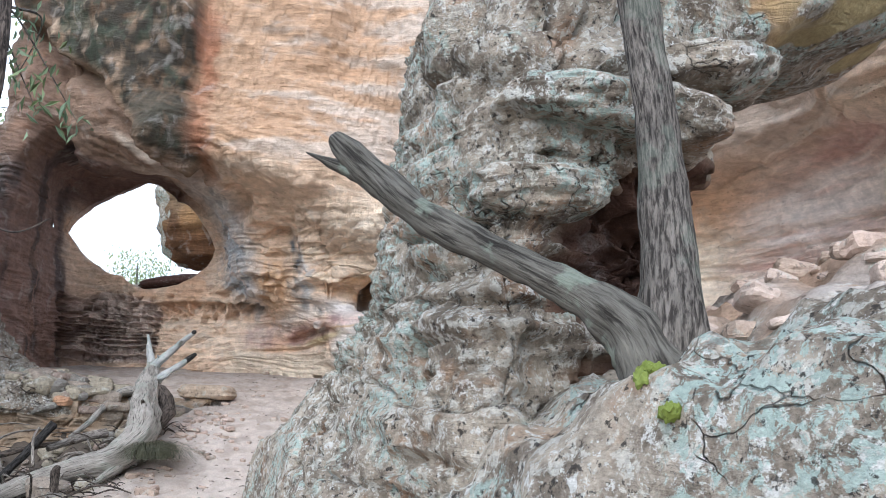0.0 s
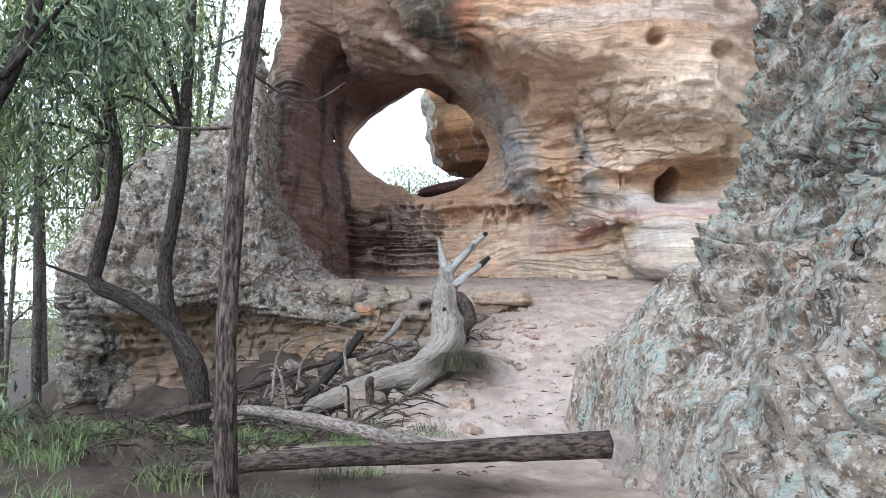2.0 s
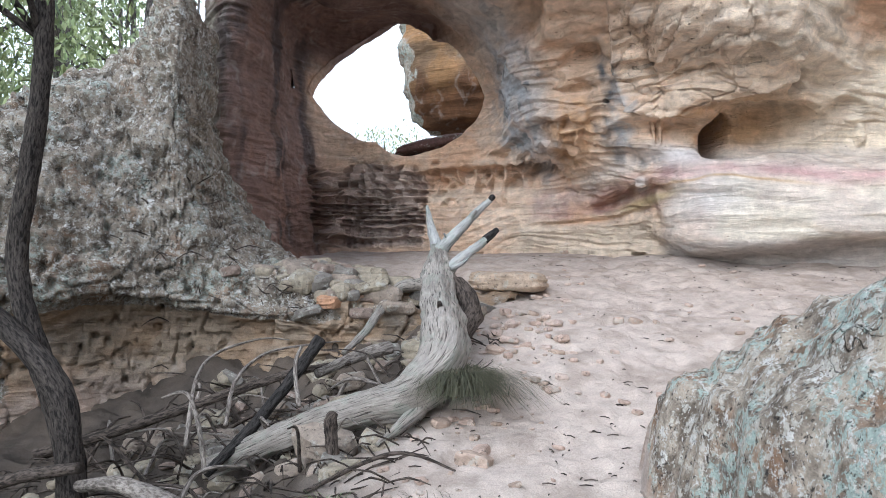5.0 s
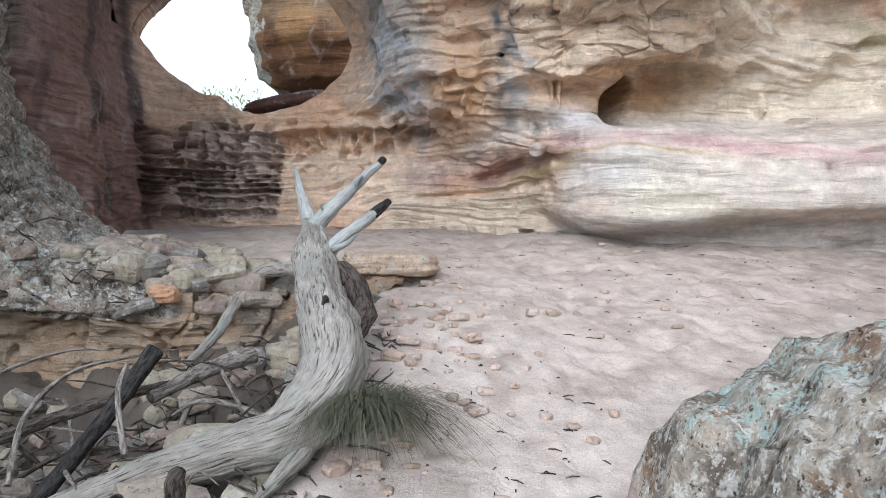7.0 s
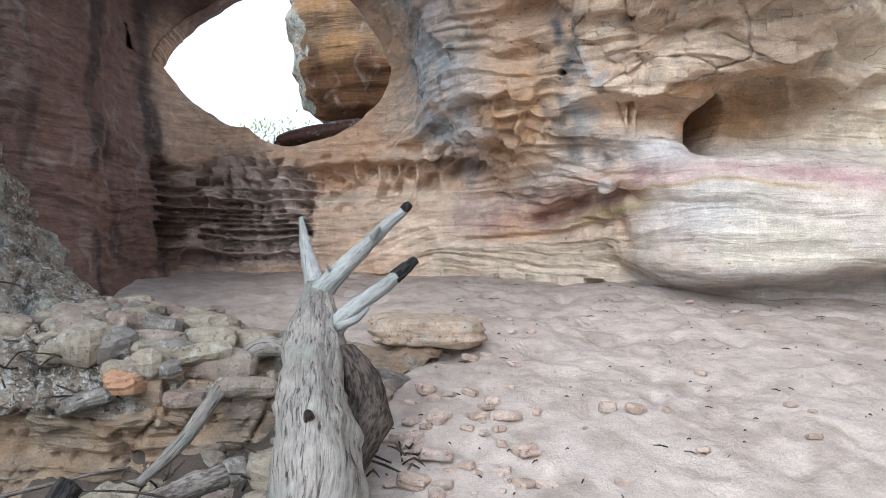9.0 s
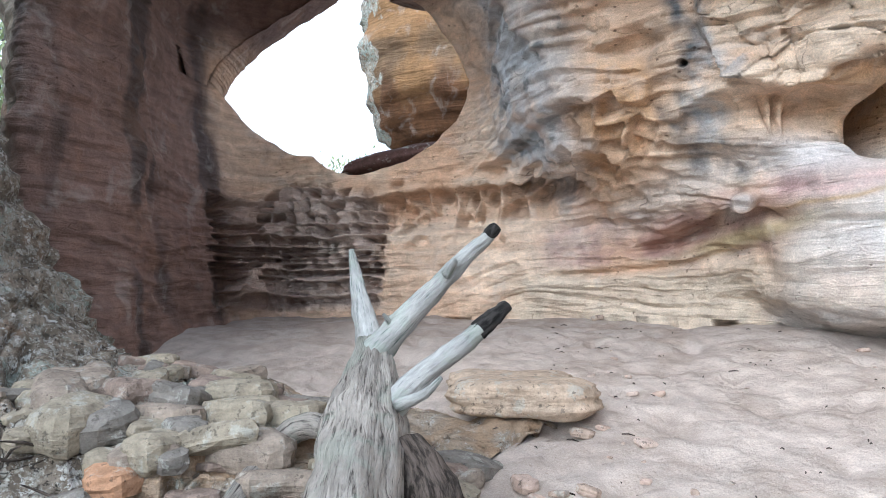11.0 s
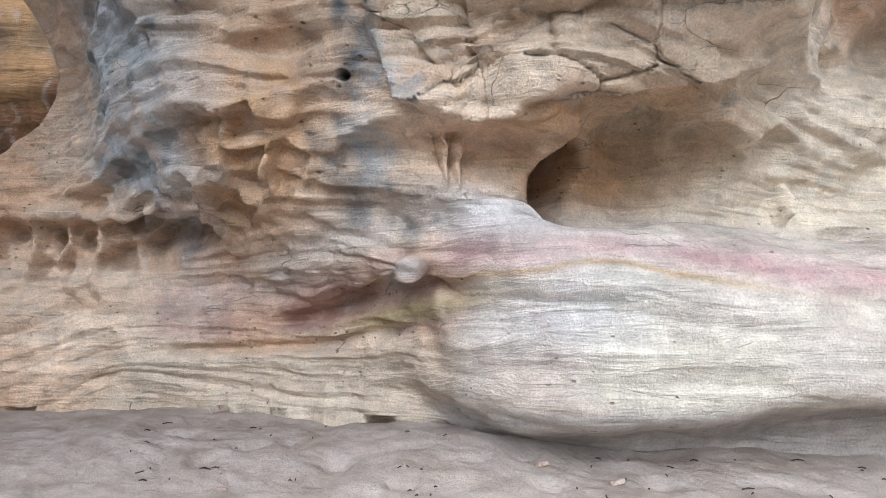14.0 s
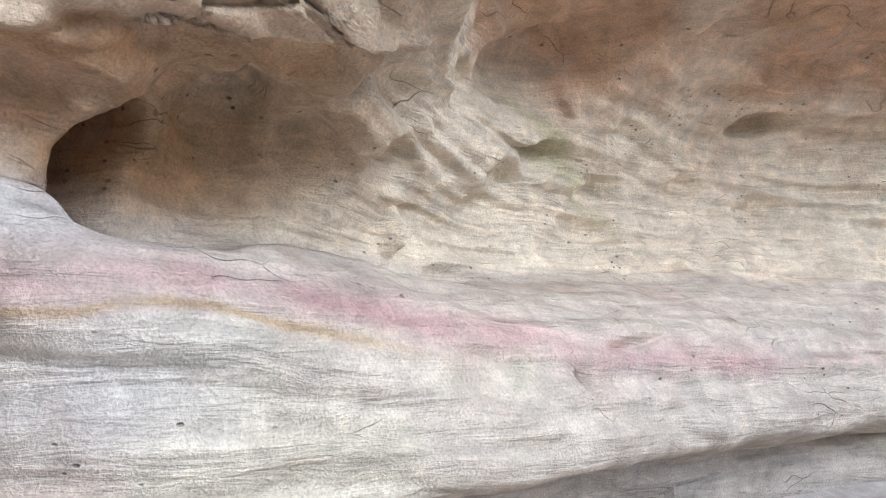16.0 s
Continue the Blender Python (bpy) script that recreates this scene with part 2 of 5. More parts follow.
def sandstone(name, strata=1.0):
    k = Mat(name)
    return k.done(*stone_layers(k, strata), 1.0, 0.07)


def lichen_rock(name, warm=0.5, green=0.5, light=1.0):
    """Grey-brown crusted rock with pale, turquoise and dark lichen; bare sandstone where the surface is sheltered."""
    k = Mat(name)
    b2, c3, fine = k.noise(4.5, 8, 0.68, None, 0.3), k.noise(14, 7, 0.68), k.noise(60, 5, 0.7)
    c = k.mix(k.band(b2, 0.38, 0.62), (0.16, 0.13, 0.10), (0.32 * light, 0.275 * light, 0.22 * light))
    c = k.mix(k.math("MULTIPLY", k.band(k.noise(2.3, 6, 0.6), 0.56, 0.66), warm), c, (0.36, 0.20, 0.11))
    c = k.mix(k.math("MULTIPLY", k.band(c3, 0.52, 0.58), 0.7), c, (0.42 * light, 0.405 * light, 0.36 * light))
    c = k.mix(k.math("MULTIPLY", k.band(k.noise(11, 7, 0.75), 0.57, 0.60), 0.9), c, (0.68, 0.67, 0.63))
    m = k.math("MULTIPLY", k.band(k.noise(1.6, 5), 0.56 - 0.12 * green, 0.62 - 0.12 * green), k.band(k.noise(18, 7, 0.75, None, 0.5), 0.50, 0.54))
    c = k.mix(k.math("MULTIPLY", m, 0.9 * min(1, green * 1.6)), c, (0.40, 0.49, 0.44))
    c = k.mix(k.math("MULTIPLY", k.band(k.noise(38, 4, 0.7), 0.60, 0.63), 0.8), c, (0.62, 0.62, 0.57))
    c = k.mix(k.math("MULTIPLY", k.band(k.noise(26, 6, 0.75), 0.57, 0.62), 0.9), c, (0.035, 0.031, 0.028))
    c = k.mix(k.math("MULTIPLY", k.band(k.noise(3.4, 6, 0.7, None, 0.4), 0.60, 0.66), 0.6), c, (0.10, 0.075, 0.065))
    c = k.mix(1.0, c, k.grey(k.lin(fine, 0.25, 0.75, 0.68, 1.25)), "MULTIPLY")
    lay = k.noise(3.0, 7, 0.65, k.scaled(0.6, 0.6, 4.0), 0.5)
    gap = k.math("MULTIPLY", k.band(k.voronoi(1.7, warped(k), "DISTANCE_TO_EDGE"), 0.016, 0.0), k.band(k.noise(1.7, 4), 0.54, 0.62))
    c = k.mix(k.math("MULTIPLY", gap, 0.7), c, (0.035, 0.03, 0.025))
    h = k.math("ADD", k.math("MULTIPLY", lay, 0.8), k.math("ADD", k.math("MULTIPLY", c3, 0.5), k.math("MULTIPLY", fine, 0.3)))
    h = k.math("SUBTRACT", h, gap)
    bare, low = stone_layers(k, 1.2)
    crust = k.n.new("ShaderNodeVertexColor")
    crust.layer_name = "paint"
    edge = k.band(k.math("ADD", crust.outputs["Alpha"], k.math("MULTIPLY", k.math("SUBTRACT", b2, 0.5), 0.9)), 0.42, 0.58)
    hm = k.n.new("ShaderNodeMix")
    k.l.new(edge, hm.inputs[0])
    k.l.new(low, hm.inputs[2])
    k.l.new(h, hm.inputs[3])
    return k.done(k.mix(edge, bare, c), hm.outputs[0], 1.0, 0.07)


def sand_mat():
    k = Mat("sand", 0.95, 0.1)
    a, b2, f = k.noise(0.9, 5), k.noise(6, 6, 0.6), k.noise(90, 4, 0.7)
    c = k.mix(1.0, k.paint(), k.grey(k.lin(b2, 0.3, 0.7, 0.78, 1.1)), "MULTIPLY")
    c = k.mix(1.0, c, k.grey(k.lin(f, 0.25, 0.75, 0.74, 1.2)), "MULTIPLY")
    c = k.mix(k.math("MULTIPLY", k.band(k.noise(28, 3, 0.6), 0.68, 0.73), 0.45), c, (0.20, 0.15, 0.115))
    h = k.math("ADD", k.math("MULTIPLY", k.noise(9, 7, 0.62), 0.9), k.math("MULTIPLY", f, 0.22))
    return k.done(c, h, 0.8, 0.05)


def bark(name, light, dark, stretch=6.0, scale=9.0, moss=0.0, lo=0.36, hi=0.62):
    k = Mat(name, 0.85)
    grain = k.n.new("ShaderNodeAttribute")
    grain.attribute_name = "grain"
    tex = grain.outputs["Vector"]
    g = k.noise(scale, 6, 0.65, k.scaled(stretch, stretch, 1.0, tex), 0.4)
    b2 = k.noise(3.0, 4, 0.5, tex)
    c = k.mix(k.band(g, lo, hi), dark, light)
    c = k.mix(1.0, c, k.grey(k.lin(k.noise(40, 5, 0.7, k.scaled(1, 1, 0.25, tex)), 0.3, 0.7, 0.7, 1.2)), "MULTIPLY")
    c = k.mix(1.0, c, k.grey(k.lin(b2, 0.3, 0.7, 0.7, 1.2)), "MULTIPLY")
    if moss:
        c = k.mix(k.math("MULTIPLY", k.band(k.noise(5, 5, 0.6, tex), 0.52, 0.6), moss), c, (0.30, 0.36, 0.29))
    return k.done(c, g, 0.9, 0.03)


def stone_mat(name, colours):
    """Loose stones, each of its own shade."""
    k = Mat(name)
    own = k.n.new("ShaderNodeObjectInfo").outputs["Random"]
    ramp = k.n.new("ShaderNodeValToRGB")
    k.l.new(own, ramp.inputs[0])
    ramp.color_ramp.interpolation = "CONSTANT"
    for n, c in enumerate(colours):
        e = ramp.color_ramp.elements[n] if n < 2 else ramp.color_ramp.elements.new(0.5)
        e.position, e.color = n / len(colours), (*c, 1)
    mid, fine = k.noise(11, 6, 0.65), k.noise(70, 4, 0.7)
    c = k.mix(1.0, ramp.outputs[0], k.grey(k.lin(mid, 0.3, 0.7, 0.65, 1.25)), "MULTIPLY")
    c = k.mix(k.math("MULTIPLY", k.band(k.noise(8, 6, 0.7), 0.55, 0.62), 0.5), c, (0.45, 0.45, 0.40))
    c = k.mix(k.math("MULTIPLY", k.band(k.noise(20, 6, 0.7), 0.58, 0.63), 0.6), c, (0.07, 0.06, 0.05))
    c = k.mix(1.0, c, k.grey(k.lin(fine, 0.25, 0.75, 0.8, 1.15)), "MULTIPLY")
    return k.done(c, k.math("ADD", k.noise(5, 6, 0.65, k.scaled(0.7, 0.7, 3)), k.math("MULTIPLY", fine, 0.3)), 0.9, 0.03)


def leaf_mat(name, colours, shine=0.25, fresh=(0.20, 0.24, 0.07)):
    k = Mat(name, 0.5, shine)
    own = k.n.new("ShaderNodeNewGeometry").outputs["Random Per Island"]
    c = k.mix(own, *colours)
    k.b.inputs["Transmission Weight"].default_value = 0.0
    c = k.mix(k.math("MULTIPLY", k.band(k.noise(1.3, 3), 0.45, 0.65), 0.5), c, fresh)
    return k.done(c)


WALL = sandstone("weathered_sandstone")
LICHEN = lichen_rock("lichen_rock", 0.5, 0.75, 1.5)
LICHEN_OLD = lichen_rock("old_lichen_rock", 0.35, 0.35, 1.22)
LICHEN_DRY = lichen_rock("crusted_rock", 0.55, 0.6, 1.5)
SAND = sand_mat()
STONE = stone_mat("rubble_stone", [(0.31, 0.255, 0.205), (0.22, 0.20, 0.175), (0.33, 0.285, 0.215), (0.28, 0.215, 0.175), (0.37, 0.325, 0.27)])
PEBBLE = stone_mat("pebble_stone", [(0.50, 0.38, 0.31), (0.44, 0.34, 0.27), (0.55, 0.44, 0.37)])
ORANGE_STONE = stone_mat("orange_stone", [(0.45, 0.26, 0.155), (0.45, 0.26, 0.155)])
SLAB_STONE = stone_mat("tan_slab", [(0.50, 0.39, 0.29), (0.50, 0.39, 0.29)])
DARK_SLAB = stone_mat("dark_red_slab", [(0.13, 0.075, 0.065), (0.13, 0.075, 0.065)])
DEADWOOD = bark("silvered_deadwood", (0.37, 0.335, 0.295), (0.06, 0.05, 0.042), 14, 5.5, 0.25, 0.33, 0.50)
LIMBWOOD = bark("dark_weathered_limb", (0.145, 0.135, 0.115), (0.03, 0.026, 0.022), 11, 5.5, 0.4, 0.36, 0.56)
PATHBARK = bark("peeling_bark", (0.17, 0.137, 0.117), (0.022, 0.018, 0.016), 5.0, 13, 0.0, 0.38, 0.66)
BLEACHED = bark("bleached_branch", (0.41, 0.41, 0.39), (0.13, 0.16, 0.145), 9, 6, 0.35, 0.28, 0.46)
CHARRED = bark("charred_wood", (0.055, 0.05, 0.047), (0.01, 0.009, 0.008), 4, 14)
BARK = bark("dark_bark", (0.085, 0.072, 0.062), (0.012, 0.010, 0.009), 4.0, 16)
BARK_GREY = bark("grey_bark", (0.22, 0.195, 0.17), (0.04, 0.034, 0.03), 6.0, 16, 0.2, 0.38, 0.62)
TWIG = bark("twig_wood", (0.14, 0.112, 0.093), (0.025, 0.02, 0.016), 4.0, 14)
GREYTWIG = bark("grey_twig_wood", (0.36, 0.32, 0.28), (0.12, 0.1, 0.085), 4.0, 14)
LEAF = leaf_mat("gum_leaf", [(0.04, 0.065, 0.038), (0.20, 0.27, 0.17)])
LEAF_FAR = leaf_mat("far_leaf", [(0.17, 0.23, 0.10), (0.48, 0.54, 0.30)], 0.2)
GRASS = leaf_mat("grass_blade", [(0.03, 0.034, 0.022), (0.15, 0.145, 0.095)], 0.15, (0.09, 0.09, 0.055))
GRASS_GREEN = leaf_mat("green_blade", [(0.06, 0.11, 0.04), (0.26, 0.33, 0.15)], 0.2)
MOSS = leaf_mat("moss", [(0.10, 0.13, 0.02), (0.14, 0.17, 0.035)], 0.1)


# ---- the ground ----
SURFACES = []
def ground_z(x, y):
    g = np.interp(y, [-30, 0, 3, 5, 6, 7, 8.6, 9.8, 12.3, 14, 16, 17.6, 19, 24], [-1.5, 0, 0.2, 0.32, 0.30, 0.2, 0.1, 0.33, 1.0, 1.36, 1.78, 1.93, 1.9, 1.2])
    hollow = step(-3.9, -5.9, x) * step(6.0, 8.2, y) * step(11.9, 10.3, y)
    g = g - 0.6 * hollow
    g = g - 0.25 * step(-4.4, -5.4, x) * step(10.2, 11.2, y) * step(12.6, 11.9, y)
    g = g - 0.55 * np.maximum(0, -x - 8.8 - 0.25 * np.maximum(0, y - 6))
    far = np.maximum(0, np.hypot(x + 3, y - 9) - 14)
    return np.maximum(g - 0.06 * far, -14)


def build_ground():
    fx = np.concatenate([-np.geomspace(400, 13, 16), np.linspace(-12, -6.6, 60)[:-1], np.linspace(-6.5, 2.5, 230), np.geomspace(3, 400, 20)])
    fy = np.concatenate([-np.geomspace(400, 3, 16), np.linspace(-2, 2.6, 40)[:-1], np.linspace(2.6, 18.2, 400), np.geomspace(19, 400, 18)])
    gx, gy = np.meshgrid(fx, fy, indexing="ij")
    x, y = gx.ravel(), gy.ravel()
    z = ground_z(x, y)
    p = np.c_[x, y, 0 * x]
    near = step(30, 18, np.hypot(x + 3, y - 9))
    soft = fbm(p * 0.9, 4, 3) * 0.10 + np.abs(fbm(p * 3.2, 4, 8)) * -0.05 + fbm(p * 9, 3, 5) * 0.018
    left = step(-4.3, -5.2, x) * step(13.4, 12.6, y)
    t1, t2, tt = cells(np.c_[x * 2.4 + 0.3 * y, y * 1.7] + 0.4 * np.c_[fbm(p * 1.5, 2, 9), fbm(p * 1.5, 2, 10)], 12)
    soft = soft - 0.045 * step(0.34, 0.12, t1) * step(0.4, 0.55, tt) * step(7.0, 8.0, y)
    rough = fbm(p * 2.4, 5, 21) * 0.3 + ridged(p * 3.5, 4, 22) * 0.08
    z = z + near * (soft + left * rough)
    sand = np.array([0.57, 0.49, 0.425])
    pink, dirt, litter = np.array([0.47, 0.36, 0.295]), np.array([0.34, 0.27, 0.22]), np.array([0.07, 0.056, 0.043])
    grey = np.array([0.43, 0.38, 0.345])
    n1, n2 = fbm(p * 1.3, 4, 40), fbm(p * 4, 4, 41)
    c = sand + 0 * p
    c = c + (grey - c) * (step(14.5, 16.5, y) * 0.8)[:, None]
    c = c + (pink - c) * (step(8.6, 6.5, y + n1) * 0.7)[:, None]
    c = c + (dirt - c) * step(-0.05, 0.3, n2 + 0.25 * (step(9.0, 6.0, y)))[:, None] * 0.45
    k = np.clip(step(-3.8, -4.8, x + n1 * 0.8) * step(13.2, 12.2, y + n1) + step(6.2, 5.4, y + 0.4 * n1 + 0.12 * x) * step(-1.5, -2.6, x + n1) + step(12, 16, np.hypot(x + 3, y - 9)), 0, 1)
    c = c + (litter * (1 + 1.2 * n2[:, None]) - c) * (k * 0.9)[:, None]
    me = mesh_of("ground", np.c_[x, y, z], quads(len(fx), len(fy))[:, ::-1], SAND, c)
    thing("ground", "pale pink-grey sand floor with leaf litter and dirt", "ground", kind="structure", me=me)
    SURFACES.append(me)


# ---- the cave wall: cross-sections lofted along the foot of the cliff ----
# each station: foot x, foot y, direction into the rock (degrees from +y, to the left), then (depth, height) up the face
STATIONS = [
    (-9.7, 16.0, -90, [0, 0.4, 0.0, 1.2, 0.0, 2.0, 0.0, 2.8, 0.0, 3.4, 0.0, 4.1, 0.05, 4.8, 0.1, 5.5, 0.2, 6.2, 0.4, 6.8, 0.6, 7.4, 0.8, 8.4, 1.0, 9.8]),
    (-9.6, 14.5, -60, [0, 0.6, 0.0, 1.4, 0.0, 2.1, 0.0, 2.8, 0.0, 3.4, 0.0, 4.1, 0.05, 4.8, 0.1, 5.5, 0.2, 6.2, 0.4, 6.8, 0.6, 7.4, 0.9, 8.4, 1.2, 9.8]),
    (-8.45, 13.6, 60, [0, 1.4, 0.15, 1.9, 0.2, 2.5, 0.2, 3.1, 0.15, 3.7, 0.1, 4.3, 0.0, 4.9, -0.05, 5.4, -0.1, 5.9, -0.1, 6.4, -0.2, 7.2, -0.2, 8.2, -0.2, 9.8]),
    (-8.2, 14.8, 80, [0, 1.6, 0.1, 2.1, 0.1, 2.6, 0.1, 3.1, 0.15, 3.7, 0.2, 4.3, 0.2, 4.9, 0.2, 5.4, 0.1, 6.0, -0.4, 6.3, -1.4, 6.3, -1.8, 7.4, -1.8, 9.8]),
    (-8.6, 16.5, 60, [0, 1.85, 0.1, 2.3, 0.1, 2.7, 0.1, 3.1, 0.25, 3.7, 0.45, 4.3, 0.5, 4.9, 0.5, 5.5, 0.3, 6.1, -0.5, 6.35, -2.2, 6.2, -3.2, 7.3, -3.3, 9.8]),
    (-8.4, 17.5, 15, [0, 1.85, 0.05, 2.3, 0.05, 2.7, 0.05, 3.1, 0.15, 3.7, 0.2, 4.3, 0.2, 4.9, 0.2, 5.5, 0.1, 6.2, -0.8, 6.4, -2.8, 6.1, -3.9, 7.2, -4.2, 9.8]),
    (-7.2, 17.55, 0, [0, 1.88, 0.0, 2.3, -0.05, 2.7, -0.05, 3.1, 0.0, 3.7, 0.05, 4.3, 0.05, 4.9, 0.05, 5.5, 0.0, 6.35, -1.2, 6.2, -2.9, 5.9, -4.3, 7.0, -4.5, 9.8]),
    (-5.6, 17.5, 0, [0, 1.9, -0.1, 2.3, -0.1, 2.7, -0.05, 3.1, -0.1, 3.6, -0.15, 4.1, -0.2, 4.6, -0.7, 5.1, -1.6, 5.5, -2.8, 5.75, -4.0, 5.8, -4.9, 7.0, -5.0, 9.8]),
    (-4.2, 17.35, 0, [0, 1.93, -0.1, 2.25, -0.15, 2.6, -0.05, 2.9, -0.35, 3.25, -1.3, 3.7, -1.8, 4.1, -2.0, 4.5, -2.7, 5.0, -3.8, 5.35, -4.7, 5.7, -4.8, 7.0, -4.9, 9.8]),
    (-2.85, 16.6, 0, [0, 1.88, -0.05, 2.1, -0.2, 2.35, -0.55, 2.6, -1.0, 2.85, -1.1, 3.2, -1.55, 3.65, -1.75, 4.0, -1.85, 4.4, -2.7, 4.9, -4.0, 5.4, -4.0, 7.0, -4.1, 9.8]),
    (-2.35, 16.35, 0, [0, 1.86, -0.05, 2.0, -0.55, 2.15, -0.9, 2.55, -1.0, 2.85, -1.15, 3.28, -1.2, 3.36, -1.35, 3.6, -1.5, 3.9, -1.65, 4.4, -3.6, 5.3, -3.7, 7.0, -3.8, 9.8]),
    (-1.85, 16.1, 0, [0, 1.78, -0.35, 1.84, -0.95, 1.95, -1.15, 2.55, -1.3, 2.9, -1.0, 3.27, -0.75, 3.34, -1.05, 3.62, -1.5, 3.82, -1.8, 4.3, -3.2, 5.1, -3.3, 7.0, -3.3, 9.8]),
    (-0.9, 15.75, 0, [0, 1.70, -0.3, 1.86, -0.9, 2.02, -1.0, 2.5, -1.0, 2.85, -0.65, 3.18, -0.15, 3.24, -0.3, 3.6, -0.85, 3.85, -1.3, 4.2, -2.4, 4.8, -2.9, 7.0, -3.0, 9.8]),
    (0.4, 15.4, 0, [0, 1.72, -0.15, 1.93, -0.8, 2.10, -0.75, 2.5, -0.6, 2.85, -0.2, 3.08, 0.35, 3.2, 0.4, 3.6, 0.05, 4.0, -0.05, 4.4, -0.6, 4.95, -2.4, 5.8, -2.7, 9.8]),
    (1.8, 15.2, 0, [0, 1.75, -0.15, 2.0, -0.75, 2.16, -0.7, 2.55, -0.6, 2.85, -0.2, 3.1, 0.35, 3.3, 0.6, 3.7, 0.5, 4.05, 0.25, 4.4, -0.4, 4.95, -2.5, 5.7, -3.0, 9.8]),
    (4.3, 14.2, -12, [0, 2.0, 0.1, 2.1, -0.5, 2.3, -0.45, 2.7, -0.3, 3.0, 0.0, 3.3, 0.4, 3.6, 0.5, 3.9, 0.5, 4.2, 0.3, 4.6, -0.5, 5.2, -2.6, 5.9, -3.0, 9.8]),
    (6.4, 11.4, -45, [0, 2.0, 0.1, 2.2, 0.2, 2.5, 0.3, 2.9, 0.35, 3.2, 0.35, 3.6, 0.3, 4.0, 0.15, 4.4, -0.2, 4.8, -0.8, 5.2, -1.7, 5.5, -2.4, 6.3, -2.5, 9.8]),
    (7.0, 8.0, -80, [0, 1.6, 0.1, 2.1, 0.2, 2.5, 0.3, 2.9, 0.35, 3.2, 0.35, 3.6, 0.3, 4.0, 0.1, 4.4, -0.3, 4.8, -1.0, 5.1, -1.9, 5.3, -2.5, 6.3, -2.6, 9.8]),
    (8.0, 2.0, -90, [0, 0.0, 0.1, 0.8, 0.2, 1.5, 0.3, 2.3, 0.3, 3.0, 0.3, 3.6, 0.3, 4.0, 0.2, 4.6, 0.1, 5.2, 0.0, 5.9, 0.0, 6.5, 0.0, 8.0, 0.3, 9.8]),
]
# the rim of the window through the rock: angle from +x and radius about its middle
ARCH_MID = (-7.35, 4.95)
ARCH_RIM = [(-180, 1.60), (-150, 1.28), (-118, 0.98), (-92, 1.14), (-62, 1.28), (-38, 1.50), (-7, 1.88), (25, 1.50), (45, 1.24), (70, 1.30), (92, 1.46), (108, 1.47), (125, 1.48), (150, 1.60), (168, 1.66), (180, 1.66)]


def arch_inside(x, z):
    a = np.degrees(np.arctan2(z - ARCH_MID[1], x - ARCH_MID[0]))
    r = np.interp(a, *zip(*ARCH_RIM))
    return np.hypot(x - ARCH_MID[0], z - ARCH_MID[1]) / r


def loft(stations, per, nv):
    """Lofts the cross-sections along the line of their feet. Gives the points and, for each row, the way into the rock."""
    sections = np.array([np.reshape(s[3], (-1, 2)) for s in stations])
    plan = np.array([s[:3] for s in stations], float)
    u = np.concatenate([np.linspace(k, k + 1, n, endpoint=False) for k, n in enumerate(per)] + [[len(stations) - 1.0]])
    feet, sec = spline(u, plan, len(u)), spline(u, sections, len(u))
    v = np.linspace(0, sections.shape[1] - 1, nv)
    sec = spline(v, sec.transpose(1, 0, 2), nv)
    back = np.stack([-np.sin(np.radians(feet[:, 2])), np.cos(np.radians(feet[:, 2])), 0 * u], -1)
    p = np.zeros((len(u), nv, 3))
    p[..., :2] = feet[:, None, :2]
    p = p + back[:, None] * sec[..., 0].T[..., None]
    p[..., 2] = sec[..., 1].T
    p[:, 0, 2] -= 0.3
    return p, back


def outward(p, back):
    """Unit normals of a lofted sheet that point out of the rock."""
    o = np.cross(np.gradient(p, axis=0), np.gradient(p, axis=1))
    o /= np.linalg.norm(o, axis=2)[..., None] + 1e-9
    return o * -np.sign(np.mean(np.einsum("ijk,ik->ij", o, back)))


def lay(c, colour, k):
    return c + (np.array(colour) - c) * np.clip(k, 0, 1)[:, None]


